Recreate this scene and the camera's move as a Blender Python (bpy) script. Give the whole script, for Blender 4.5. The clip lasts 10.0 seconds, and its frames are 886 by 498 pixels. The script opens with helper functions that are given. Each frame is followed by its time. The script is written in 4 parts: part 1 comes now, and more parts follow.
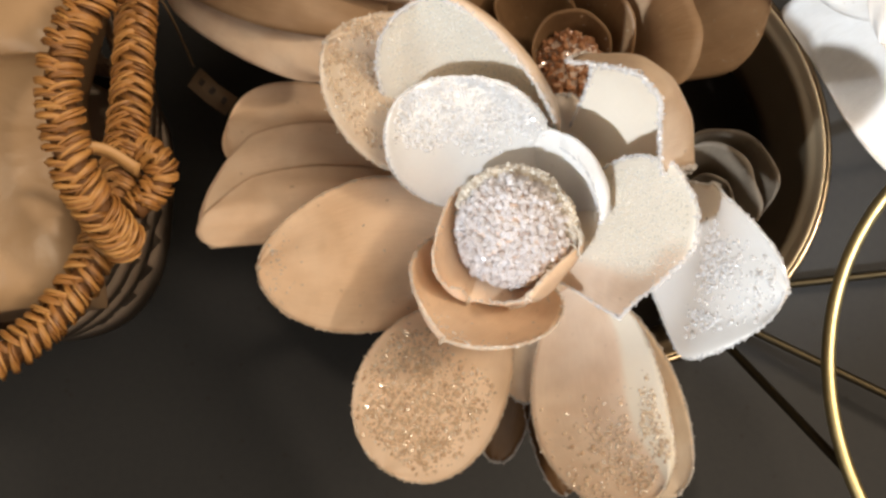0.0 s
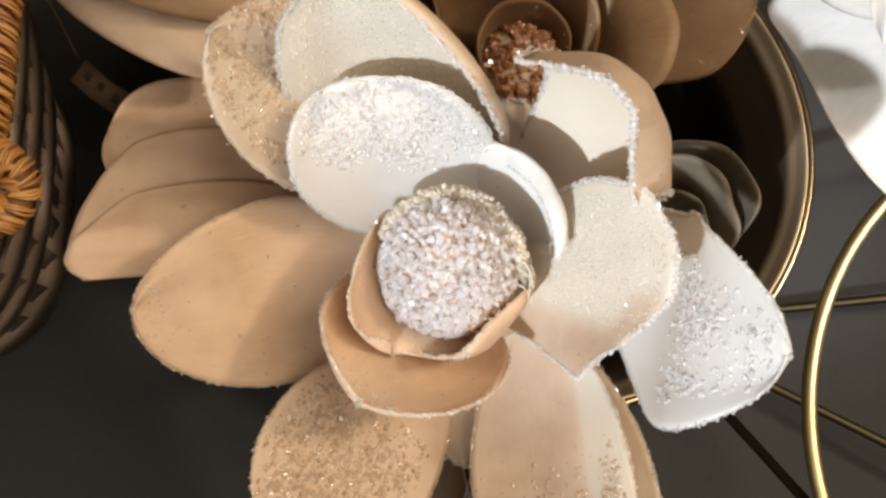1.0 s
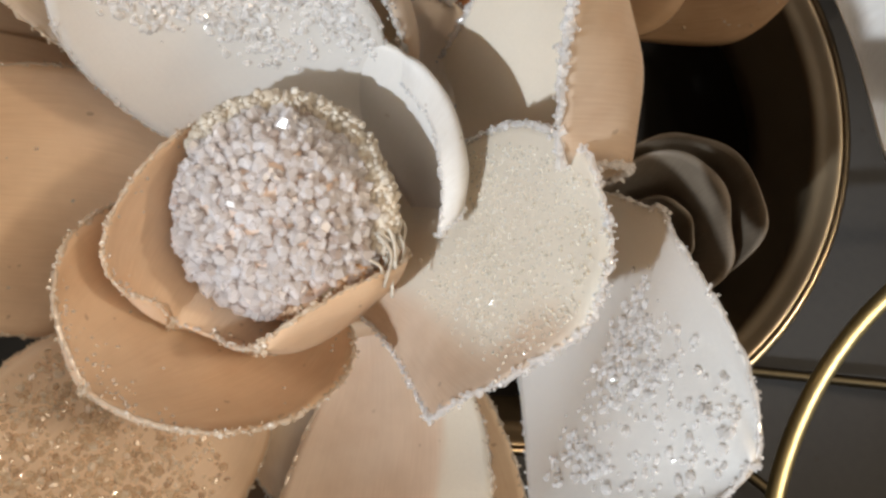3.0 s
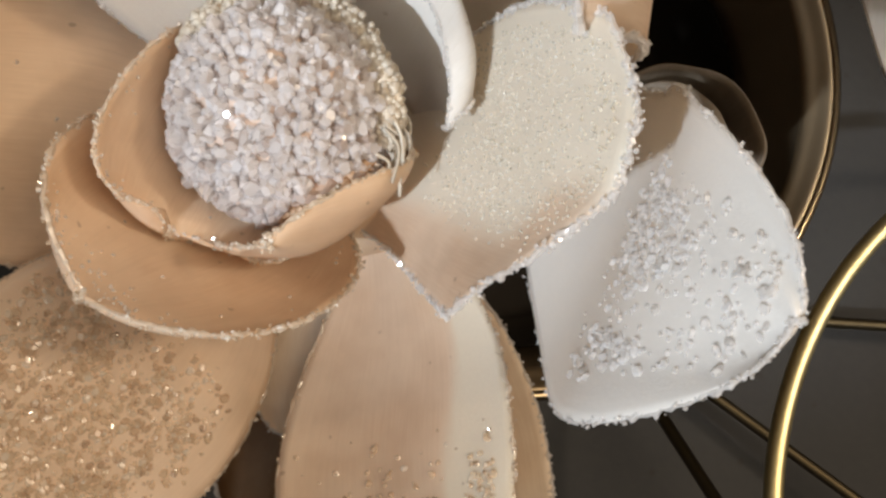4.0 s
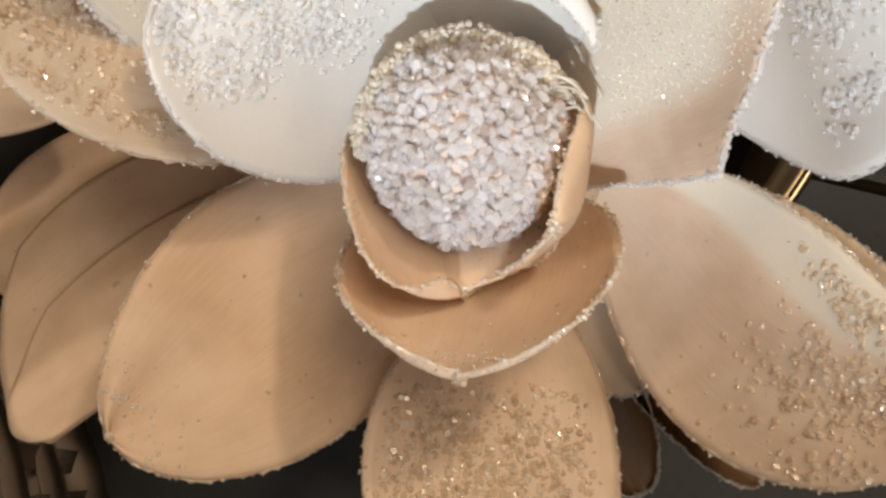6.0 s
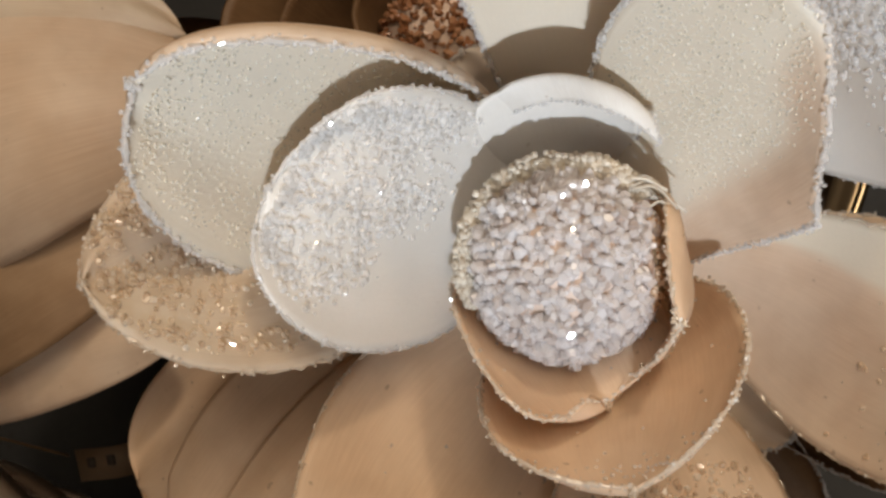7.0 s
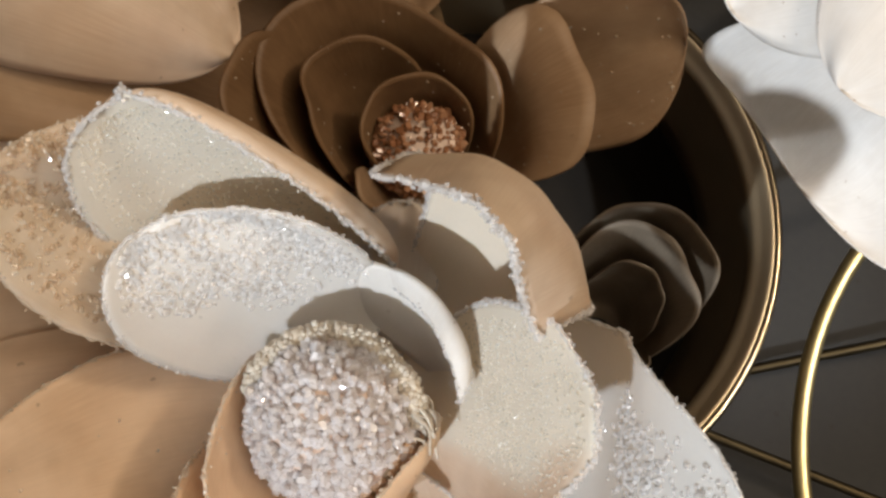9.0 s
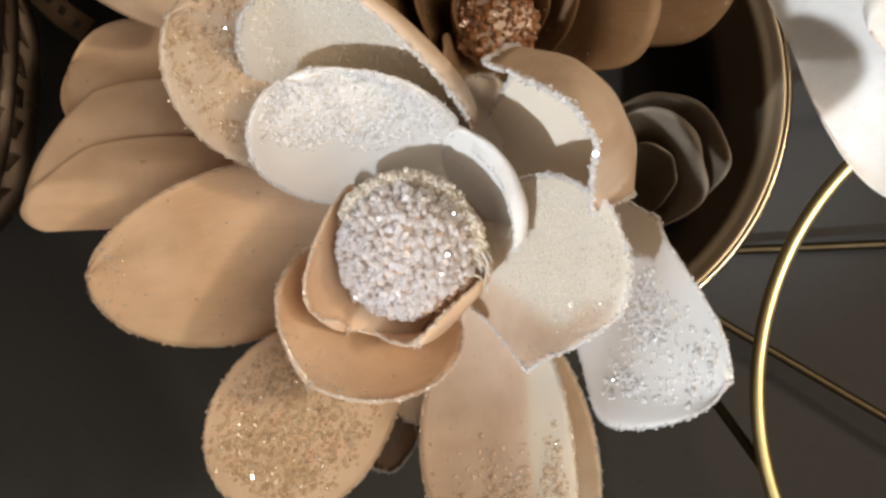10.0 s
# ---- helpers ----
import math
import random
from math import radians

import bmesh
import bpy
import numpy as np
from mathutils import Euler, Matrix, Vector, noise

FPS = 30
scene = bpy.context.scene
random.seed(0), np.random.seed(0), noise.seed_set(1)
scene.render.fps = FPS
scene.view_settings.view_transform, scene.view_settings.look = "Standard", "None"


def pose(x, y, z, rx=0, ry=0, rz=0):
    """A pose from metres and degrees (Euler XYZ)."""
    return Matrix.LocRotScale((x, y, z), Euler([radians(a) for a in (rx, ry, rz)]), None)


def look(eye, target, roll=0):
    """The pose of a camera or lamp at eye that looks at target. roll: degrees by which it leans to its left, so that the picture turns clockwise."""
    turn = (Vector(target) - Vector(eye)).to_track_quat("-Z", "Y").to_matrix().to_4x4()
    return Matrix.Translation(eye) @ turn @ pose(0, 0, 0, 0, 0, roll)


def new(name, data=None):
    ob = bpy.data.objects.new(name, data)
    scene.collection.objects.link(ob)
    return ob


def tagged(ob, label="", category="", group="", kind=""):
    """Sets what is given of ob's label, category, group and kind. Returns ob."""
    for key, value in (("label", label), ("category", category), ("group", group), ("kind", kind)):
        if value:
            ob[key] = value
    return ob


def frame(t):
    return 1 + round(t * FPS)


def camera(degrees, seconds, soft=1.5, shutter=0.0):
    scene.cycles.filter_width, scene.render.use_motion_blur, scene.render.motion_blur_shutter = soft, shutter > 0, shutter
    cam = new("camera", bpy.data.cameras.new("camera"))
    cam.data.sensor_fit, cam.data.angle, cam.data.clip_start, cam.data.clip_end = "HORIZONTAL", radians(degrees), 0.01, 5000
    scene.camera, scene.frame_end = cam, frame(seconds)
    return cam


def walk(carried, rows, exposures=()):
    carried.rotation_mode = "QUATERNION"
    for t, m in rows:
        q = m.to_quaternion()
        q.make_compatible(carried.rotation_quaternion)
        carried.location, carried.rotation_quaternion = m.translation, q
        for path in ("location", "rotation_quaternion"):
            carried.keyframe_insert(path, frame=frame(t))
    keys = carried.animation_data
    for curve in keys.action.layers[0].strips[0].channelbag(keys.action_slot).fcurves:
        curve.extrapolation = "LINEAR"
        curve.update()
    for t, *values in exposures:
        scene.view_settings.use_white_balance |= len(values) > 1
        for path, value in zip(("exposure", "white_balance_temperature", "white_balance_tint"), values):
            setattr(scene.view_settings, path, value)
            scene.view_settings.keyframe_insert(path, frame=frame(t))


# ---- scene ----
cam = camera(47.8, 10.0, soft=2.9)
METRES, EYE, TILT, LEAN, TURN = 0.35, 0.52, -78.0, 0.0, 0.0
ROWS = [
    (0.0, 0.0, 0.0, 0.0, 0.0, 0.0, -0.0),
    (0.5, 0.0141, 0.0693, 0.0226, -1.29, -0.85, 0.03),
    (1.0, 0.0254, 0.1609, 0.0323, -2.5, -0.3, -0.6),
    (1.5, 0.0446, 0.2447, 0.0427, -2.9, 0.06, -2.87),
    (2.0, 0.0777, 0.3106, 0.0471, -2.15, 0.25, -6.71),
    (3.5, 0.1245, 0.4182, 0.0078, -2.68, -1.29, -13.16),
    (4.0, 0.1132, 0.4176, -0.0262, -3.7, -0.56, -10.21),
    (4.5, 0.0937, 0.4122, -0.0463, -3.58, -0.47, -4.25),
    (5.0, 0.0559, 0.4019, -0.0535, -3.6, -0.49, 5.84),
    (5.5, 0.0242, 0.392, -0.0505, -2.19, 0.37, 17.43),
    (7.0, 0.0118, 0.3648, 0.0083, 5.9, 9.95, 47.5),
    (7.5, 0.058, 0.3448, 0.0207, 5.98, 12.51, 43.85),
    (8.0, 0.1048, 0.3219, 0.0365, 2.64, 8.93, 32.59),
    (8.5, 0.1201, 0.3034, 0.0635, -0.83, 4.59, 18.3),
    (9.0, 0.1044, 0.2866, 0.0969, -2.71, 1.23, 4.81),
    (9.5, 0.066, 0.2491, 0.1188, -3.63, -3.88, -2.84),
    (10.0, 0.0364, 0.1687, 0.1259, -3.44, -8.75, -4.0),
]
walk(cam, [(t, pose(0, 0, EYE, TILT, LEAN, TURN) @ pose(METRES * x, METRES * y, METRES * z, 90 + pitch, roll, yaw)) for t, x, y, z, yaw, pitch, roll in ROWS],
     exposures=((0.0, 0.26), (1.5, 0.14), (2.0, -0.12), (3.5, -0.20), (4.5, -0.12), (5.5, 0.06), (7.0, -0.30), (8.5, -0.20), (9.5, -0.20), (10.0, -0.02)))

# ---- world, lamps, exposure ----
world = bpy.data.worlds.new("world")
scene.world = world
world.use_nodes = True
world.node_tree.nodes["Background"].inputs[0].default_value = (1.0, 0.72, 0.48, 1)
world.node_tree.nodes["Background"].inputs[1].default_value = 0.02


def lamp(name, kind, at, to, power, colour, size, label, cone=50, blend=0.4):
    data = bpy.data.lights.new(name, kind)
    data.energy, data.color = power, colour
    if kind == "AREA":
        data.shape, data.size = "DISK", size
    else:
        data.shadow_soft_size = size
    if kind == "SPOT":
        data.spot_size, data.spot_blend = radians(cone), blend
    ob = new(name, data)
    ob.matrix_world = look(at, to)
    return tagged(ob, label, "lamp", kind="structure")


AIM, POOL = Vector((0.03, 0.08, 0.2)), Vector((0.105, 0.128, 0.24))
lamp("shop_spotlight", "SPOT", POOL + 1.5 * Vector((-0.46, -0.60, 0.60)).normalized(), POOL, 104, (0.84, 0.92, 1.0), 0.02, "narrow white shop spotlight", 9.4, 0.5)
lamp("shop_spotlight", "SPOT", AIM + 2.2 * Vector((0.85, 0.12, 1.0)).normalized(), AIM, 58, (1.0, 0.80, 0.60), 0.09, "warm shop spotlight under the ceiling", 50, 0.4)
# two broad fill lights, added to lift the shaded sides of the petals
lamp("fill_lamp", "AREA", AIM + 2.0 * Vector((0.4, -0.05, 1.0)).normalized(), AIM, 23, (1.0, 0.80, 0.58), 1.2, "large warm fill light, added and unseen")
lamp("fill_lamp", "AREA", AIM + 2.0 * Vector((-0.55, -0.75, 1.0)).normalized(), AIM, 9.5, (1.0, 0.91, 0.80), 1.4, "large warm fill light, added and unseen")
SIDE = Vector((0.215, 0.13, 0.10))
lamp("shop_spotlight", "SPOT", SIDE + 1.6 * Vector((0.55, -0.25, 0.9)).normalized(), SIDE, 80, (0.90, 0.95, 1.0), 0.03, "narrow white shop spotlight", 7.5, 0.7)

# ---- materials ----
def material(name):
    m = bpy.data.materials.new(name)
    m.use_nodes = True
    nt = m.node_tree
    return m, nt, nt.nodes["Principled BSDF"]


def node(nt, kind, **sets):
    n = nt.nodes.new(kind)
    for key, value in sets.items():
        if key in n.inputs:
            n.inputs[key].default_value = value
    return n


def coords(nt, scale):
    tc, mp = nt.nodes.new("ShaderNodeTexCoord"), nt.nodes.new("ShaderNodeMapping")
    mp.inputs["Scale"].default_value = scale if isinstance(scale, tuple) else (scale,) * 3
    nt.links.new(tc.outputs["Object"], mp.inputs["Vector"])
    return mp.outputs["Vector"]


def noise_tex(nt, scale, detail=4.0, vector=None):
    n = node(nt, "ShaderNodeTexNoise", Scale=scale, Detail=detail)
    nt.links.new(vector if vector else coords(nt, 1.0), n.inputs["Vector"])
    return n.outputs["Fac"]


def ramp(nt, fac, *stops):
    r = nt.nodes.new("ShaderNodeValToRGB")
    while len(r.color_ramp.elements) < len(stops):
        r.color_ramp.elements.new(0.5)
    for e, (at, c) in zip(r.color_ramp.elements, stops):
        e.position, e.color = at, (*c, 1)
    nt.links.new(fac, r.inputs[0])
    return r.outputs[0]


def mix(nt, fac, a, b, blend="MIX"):
    m = nt.nodes.new("ShaderNodeMix")
    m.data_type, m.blend_type = "RGBA", blend
    for src, k in ((fac, 0), (a, 6), (b, 7)):
        if isinstance(src, (int, float)):
            m.inputs[k].default_value = src
        elif isinstance(src, tuple):
            m.inputs[k].default_value = (*src, 1)
        else:
            nt.links.new(src, m.inputs[k])
    return m.outputs[2]


def bump(nt, height, strength, distance, normal=None):
    b = node(nt, "ShaderNodeBump", Strength=strength, Distance=distance)
    nt.links.new(height, b.inputs["Height"])
    if normal:
        nt.links.new(normal, b.inputs["Normal"])
    return b.outputs["Normal"]


def petal_material(name, tan, pale, frost=(0.90, 0.885, 0.86), thin=0.36):
    """Dyed wood-shaving petal: waxy, veined, and frosted where the attribute 'coat' says that the glitter film lies."""
    m, nt, p = material(name)
    uv = nt.nodes.new("ShaderNodeAttribute")
    uv.attribute_name = "grain"
    mp = nt.nodes.new("ShaderNodeMapping")
    mp.inputs["Scale"].default_value = (16, 1.4, 1)
    nt.links.new(uv.outputs["Vector"], mp.inputs["Vector"])
    veins = noise_tex(nt, 3.0, 6.0, mp.outputs[0])
    blotch = noise_tex(nt, 55.0, 3.0)
    fine = noise_tex(nt, 900.0, 2.0)
    col = mix(nt, ramp(nt, blotch, (0.35, (0, 0, 0)), (0.65, (1, 1, 1))), tan, pale)
    col = mix(nt, ramp(nt, veins, (0.42, (0, 0, 0)), (0.75, (0.16, 0.16, 0.16))), col, tuple(0.72 * c for c in tan))
    mottle = ramp(nt, noise_tex(nt, 5.0, 7.0, mp.outputs[0]), (0.40, (0, 0, 0)), (0.68, (0.5, 0.5, 0.5)))
    col = mix(nt, mottle, col, tuple(min(1.0, 1.06 * c) for c in pale))
    cloud = ramp(nt, noise_tex(nt, 170.0, 5.0), (0.42, (0, 0, 0)), (0.72, (0.35, 0.35, 0.35)))
    col = mix(nt, cloud, col, tuple(0.86 * c for c in tan))
    specks = ramp(nt, noise_tex(nt, 420.0, 1.0), (0.76, (0, 0, 0)), (0.79, (0.45, 0.45, 0.45)))
    col = mix(nt, specks, col, (0.30, 0.19, 0.10))
    coat = nt.nodes.new("ShaderNodeAttribute")
    coat.attribute_name = "coat"
    vor = node(nt, "ShaderNodeTexVoronoi", Scale=3800.0)
    nt.links.new(coords(nt, 1.0), vor.inputs["Vector"])
    flake = mix(nt, ramp(nt, vor.outputs["Color"], (0.0, (0.5, 0.5, 0.5)), (1.0, (1, 1, 1))), tuple(0.9 * c for c in frost), frost)
    skin = mix(nt, coat.outputs["Fac"], col, flake)
    nt.links.new(skin, p.inputs["Base Color"])
    rough = nt.nodes.new("ShaderNodeMapRange")
    rough.inputs["To Min"].default_value, rough.inputs["To Max"].default_value = 0.52, 0.30
    nt.links.new(coat.outputs["Fac"], rough.inputs[0])
    nt.links.new(rough.outputs[0], p.inputs["Roughness"])
    n1 = bump(nt, veins, 0.08, 0.0005)
    n2 = bump(nt, fine, 0.15, 0.0002, n1)
    grit = nt.nodes.new("ShaderNodeMath")
    grit.operation = "MULTIPLY"
    nt.links.new(vor.outputs["Distance"], grit.inputs[0])
    nt.links.new(coat.outputs["Fac"], grit.inputs[1])
    nt.links.new(bump(nt, grit.outputs[0], 0.25, 0.0003, n2), p.inputs["Normal"])
    p.inputs["Specular IOR Level"].default_value = 0.45
    tr = nt.nodes.new("ShaderNodeBsdfTranslucent")
    nt.links.new(mix(nt, 0.6, skin, (0.98, 0.86, 0.66), "MULTIPLY"), tr.inputs["Color"])
    mx = nt.nodes.new("ShaderNodeMixShader")
    mx.inputs[0].default_value = thin
    nt.links.new(p.outputs[0], mx.inputs[1])
    nt.links.new(tr.outputs[0], mx.inputs[2])
    nt.links.new(mx.outputs[0], nt.nodes["Material Output"].inputs["Surface"])
    return m


def crystal_material(name, *stops, rough=0.12, clear=0.25, see=0.0, spec=0.8):
    """Grains, each of its own shade: glossy, lit through (clear) and, for clear crystals, see-through (see)."""
    m, nt, p = material(name)
    geo = nt.nodes.new("ShaderNodeNewGeometry")
    colour = ramp(nt, geo.outputs["Random Per Island"], *stops)
    nt.links.new(colour, p.inputs["Base Color"])
    p.inputs["Roughness"].default_value = rough
    p.inputs["IOR"].default_value = 1.55 + see
    p.inputs["Specular IOR Level"].default_value = spec
    out = p.outputs[0]
    for kind, share in (("ShaderNodeBsdfTranslucent", clear), ("ShaderNodeBsdfTransparent", see)):
        if share:
            b, mx = nt.nodes.new(kind), nt.nodes.new("ShaderNodeMixShader")
            if not see or "Translucent" in kind:
                nt.links.new(colour, b.inputs["Color"])
            mx.inputs[0].default_value = share
            nt.links.new(out, mx.inputs[1])
            nt.links.new(b.outputs[0], mx.inputs[2])
            out = mx.outputs[0]
    nt.links.new(out, nt.nodes["Material Output"].inputs["Surface"])
    return m


def plain(name, a, b, scale, rough, metal=0.0, bump_scale=0.0, depth=0.0005, spec=0.5):
    m, nt, p = material(name)
    nt.links.new(mix(nt, noise_tex(nt, scale, 5.0), a, b), p.inputs["Base Color"])
    p.inputs["Roughness"].default_value = rough
    p.inputs["Metallic"].default_value = metal
    p.inputs["Specular IOR Level"].default_value = spec
    if bump_scale:
        nt.links.new(bump(nt, noise_tex(nt, bump_scale, 4.0), 0.5, depth), p.inputs["Normal"])
    return m


PETAL = petal_material("waxy_petal", (0.79, 0.59, 0.405), (0.87, 0.70, 0.53))
PETAL_PALE = petal_material("pale_petal", (0.74, 0.60, 0.455), (0.84, 0.75, 0.63))
PETAL_WHITE = petal_material("white_petal", (0.82, 0.785, 0.745), (0.88, 0.87, 0.86))
# darker copies of the tan petal, with shade from overhanging flowers in the colour
PETAL_SHADE_BROWN = petal_material("shade_brown_petal", (0.19, 0.105, 0.05), (0.27, 0.16, 0.08))
PETAL_SHADE = petal_material("shade_tan_petal", (0.38, 0.24, 0.135), (0.48, 0.33, 0.205))
PETAL_ROSE = petal_material("rose_tan_petal", (0.75, 0.58, 0.43), (0.83, 0.70, 0.57), frost=(0.90, 0.865, 0.76))
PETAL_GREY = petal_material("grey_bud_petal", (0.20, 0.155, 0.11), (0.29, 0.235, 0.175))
CRYSTAL = crystal_material("clear_crystals", (0.0, (0.68, 0.64, 0.60)), (0.1, (0.84, 0.82, 0.80)), (0.8, (0.93, 0.92, 0.92)), (1.0, (1, 1, 1)), rough=0.06, clear=0.42, see=0.45)
IVORY = crystal_material("ivory_glitter", (0.0, (0.74, 0.68, 0.56)), (0.2, (0.86, 0.82, 0.72)), (0.8, (0.93, 0.90, 0.83)), (1.0, (1, 1, 0.96)), rough=0.08, clear=0.35, see=0.4)
TAN_FROST = crystal_material("tan_frost", (0.0, (0.66, 0.52, 0.38)), (0.5, (0.80, 0.68, 0.54)), (0.85, (0.90, 0.82, 0.72)), (1.0, (1, 0.97, 0.92)), rough=0.12, clear=0.3, see=0.25)
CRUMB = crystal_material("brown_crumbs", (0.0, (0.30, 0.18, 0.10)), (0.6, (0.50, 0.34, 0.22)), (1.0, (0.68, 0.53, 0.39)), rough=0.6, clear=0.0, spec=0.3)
SUGAR = crystal_material("sugar_crystals", (0.0, (0.60, 0.50, 0.45)), (0.1, (0.78, 0.73, 0.71)), (0.5, (0.86, 0.83, 0.83)), (1.0, (0.95, 0.94, 0.96)), rough=0.08, clear=0.42, see=0.36)
SAND = crystal_material("tan_glitter", (0.0, (0.56, 0.42, 0.30)), (0.1, (0.76, 0.60, 0.44)), (0.75, (0.88, 0.75, 0.58)), (1.0, (1, 0.96, 0.88)), rough=0.09, clear=0.3, see=0.45)
AMBER = crystal_material("amber_crystals", (0.0, (0.24, 0.10, 0.045)), (0.5, (0.36, 0.17, 0.085)), (1.0, (0.52, 0.30, 0.18)), rough=0.18, clear=0.15)
GRAIN = crystal_material("cream_grains", (0.0, (0.60, 0.53, 0.44)), (0.6, (0.74, 0.68, 0.59)), (1.0, (0.82, 0.78, 0.70)), rough=0.9, clear=0.35, spec=0.05)
BED = plain("caked_crumbs", (0.50, 0.43, 0.34), (0.68, 0.61, 0.51), 900, 0.85, bump_scale=1500, spec=0.1)
CORE = plain("seed_core", (0.50, 0.38, 0.31), (0.66, 0.54, 0.46), 300, 0.7, bump_scale=700)
GOLD_DARK = plain("aged_gold_pot", (0.34, 0.26, 0.16), (0.46, 0.36, 0.24), 30, 0.46, 0.9)
# shade inside the pot, put in as a black material
DEPTH_SHADE = plain("pot_depth_shade", (0.012, 0.010, 0.008), (0.02, 0.016, 0.012), 40, 0.8, spec=0.2)
GOLD_RIM = plain("polished_rim", (0.40, 0.31, 0.20), (0.50, 0.40, 0.27), 30, 0.22, 1.0)
GOLD = plain("brushed_gold_wire", (0.62, 0.52, 0.26), (0.72, 0.62, 0.35), 60, 0.42, 1.0, 900, 0.0002)
BRONZE = plain("dark_bronze_wire", (0.055, 0.043, 0.025), (0.085, 0.068, 0.04), 60, 0.5, 1.0)
RAFFIA = crystal_material("raffia", (0.0, (0.24, 0.10, 0.022)), (0.5, (0.45, 0.205, 0.05)), (1.0, (0.62, 0.33, 0.10)), rough=0.5, clear=0.0)
# core coloured dark so that the gaps between raffia strands look shaded
CORD = plain("raffia_gap_shade", (0.12, 0.05, 0.014), (0.18, 0.08, 0.025), 90, 0.7)
CANE = plain("cane", (0.50, 0.27, 0.10), (0.60, 0.36, 0.15), 80, 0.5, bump_scale=400)
LINER = plain("white_plastic_liner", (0.40, 0.31, 0.235), (0.47, 0.375, 0.295), 25, 0.45, bump_scale=200)
PACK = plain("tan_paper_packet", (0.40, 0.255, 0.14), (0.50, 0.34, 0.20), 18, 0.34, bump_scale=40, depth=0.003)
WRAP = plain("clear_wrap_seam", (0.50, 0.38, 0.27), (0.58, 0.46, 0.35), 40, 0.12, bump_scale=150, depth=0.001)
STEM = plain("wrapped_stem", (0.16, 0.10, 0.05), (0.22, 0.15, 0.08), 200, 0.7)
CARD = plain("tag_card", (0.11, 0.07, 0.04), (0.15, 0.10, 0.06), 60, 0.6)
INK = plain("tag_ink", (0.03, 0.02, 0.02), (0.05, 0.04, 0.03), 60, 0.6)
WALL = plain("shop_wall", (0.30, 0.22, 0.15), (0.36, 0.27, 0.19), 2, 0.8)


def concrete():
    m, nt, p = material("grey_concrete")
    big, fine = noise_tex(nt, 9.0, 6.0), noise_tex(nt, 260.0, 4.0)
    col = mix(nt, big, (0.016, 0.017, 0.018), (0.030, 0.031, 0.033))
    col = mix(nt, ramp(nt, fine, (0.3, (0.25, 0.25, 0.25)), (0.7, (0, 0, 0))), col, (0.040, 0.038, 0.036))
    pits = node(nt, "ShaderNodeTexVoronoi", Scale=75.0)
    nt.links.new(coords(nt, 1.0), pits.inputs["Vector"])
    col = mix(nt, ramp(nt, pits.outputs["Distance"], (0.06, (0.8, 0.8, 0.8)), (0.13, (0, 0, 0))), col, (0.02, 0.018, 0.016))
    nt.links.new(col, p.inputs["Base Color"])
    p.inputs["Roughness"].default_value = 0.65
    p.inputs["Specular IOR Level"].default_value = 0.3
    nt.links.new(bump(nt, fine, 0.25, 0.0006), p.inputs["Normal"])
    return m


CONCRETE = concrete()

# ---- mesh helpers ----
def mesh_object(name, verts, faces, mat, parent=None, label="", smooth=True):
    me = bpy.data.meshes.new(name)
    me.from_pydata([tuple(v) for v in verts], [], faces)
    me.materials.append(mat)
    if smooth:
        me.polygons.foreach_set("use_smooth", [True] * len(me.polygons))
    ob = new(name, me)
    if parent:
        ob.parent = parent
    if label:
        ob["label"] = label
    return ob


def part(name, bm, mat, parent=None, label="", smooth=True):
    me = bpy.data.meshes.new(name)
    bm.to_mesh(me)
    bm.free()
    me.materials.append(mat)
    if smooth:
        me.polygons.foreach_set("use_smooth", [True] * len(me.polygons))
    ob = new(name, me)
    if parent:
        ob.parent = parent
    if label:
        ob["label"] = label
    return ob


def thing(name, label, category, group="", kind=""):
    return tagged(new(name), label, category, group, kind)


def spline(points, n):
    """Catmull-Rom through the points."""
    pts = np.array([points[0], *points, points[-1]], float)
    pts[0], pts[-1] = 2 * pts[1] - pts[2], 2 * pts[-2] - pts[-3]
    out = []
    for s in np.linspace(0, len(points) - 1 - 1e-9, n):
        i, k = int(s), s - int(s)
        a, b, c, d = pts[i:i + 4]
        out.append(0.5 * (2 * b + (c - a) * k + (2 * a - 5 * b + 4 * c - d) * k * k + (3 * b - a - 3 * c + d) * k ** 3))
    return np.array(out)


def frames_along(path):
    t = np.gradient(path, axis=0)
    t /= np.linalg.norm(t, axis=1)[:, None] + 1e-12
    ref = np.array([0.13, 0.21, 0.97])
    s = np.cross(t, ref)
    s /= np.linalg.norm(s, axis=1)[:, None] + 1e-12
    return t, s, np.cross(s, t)


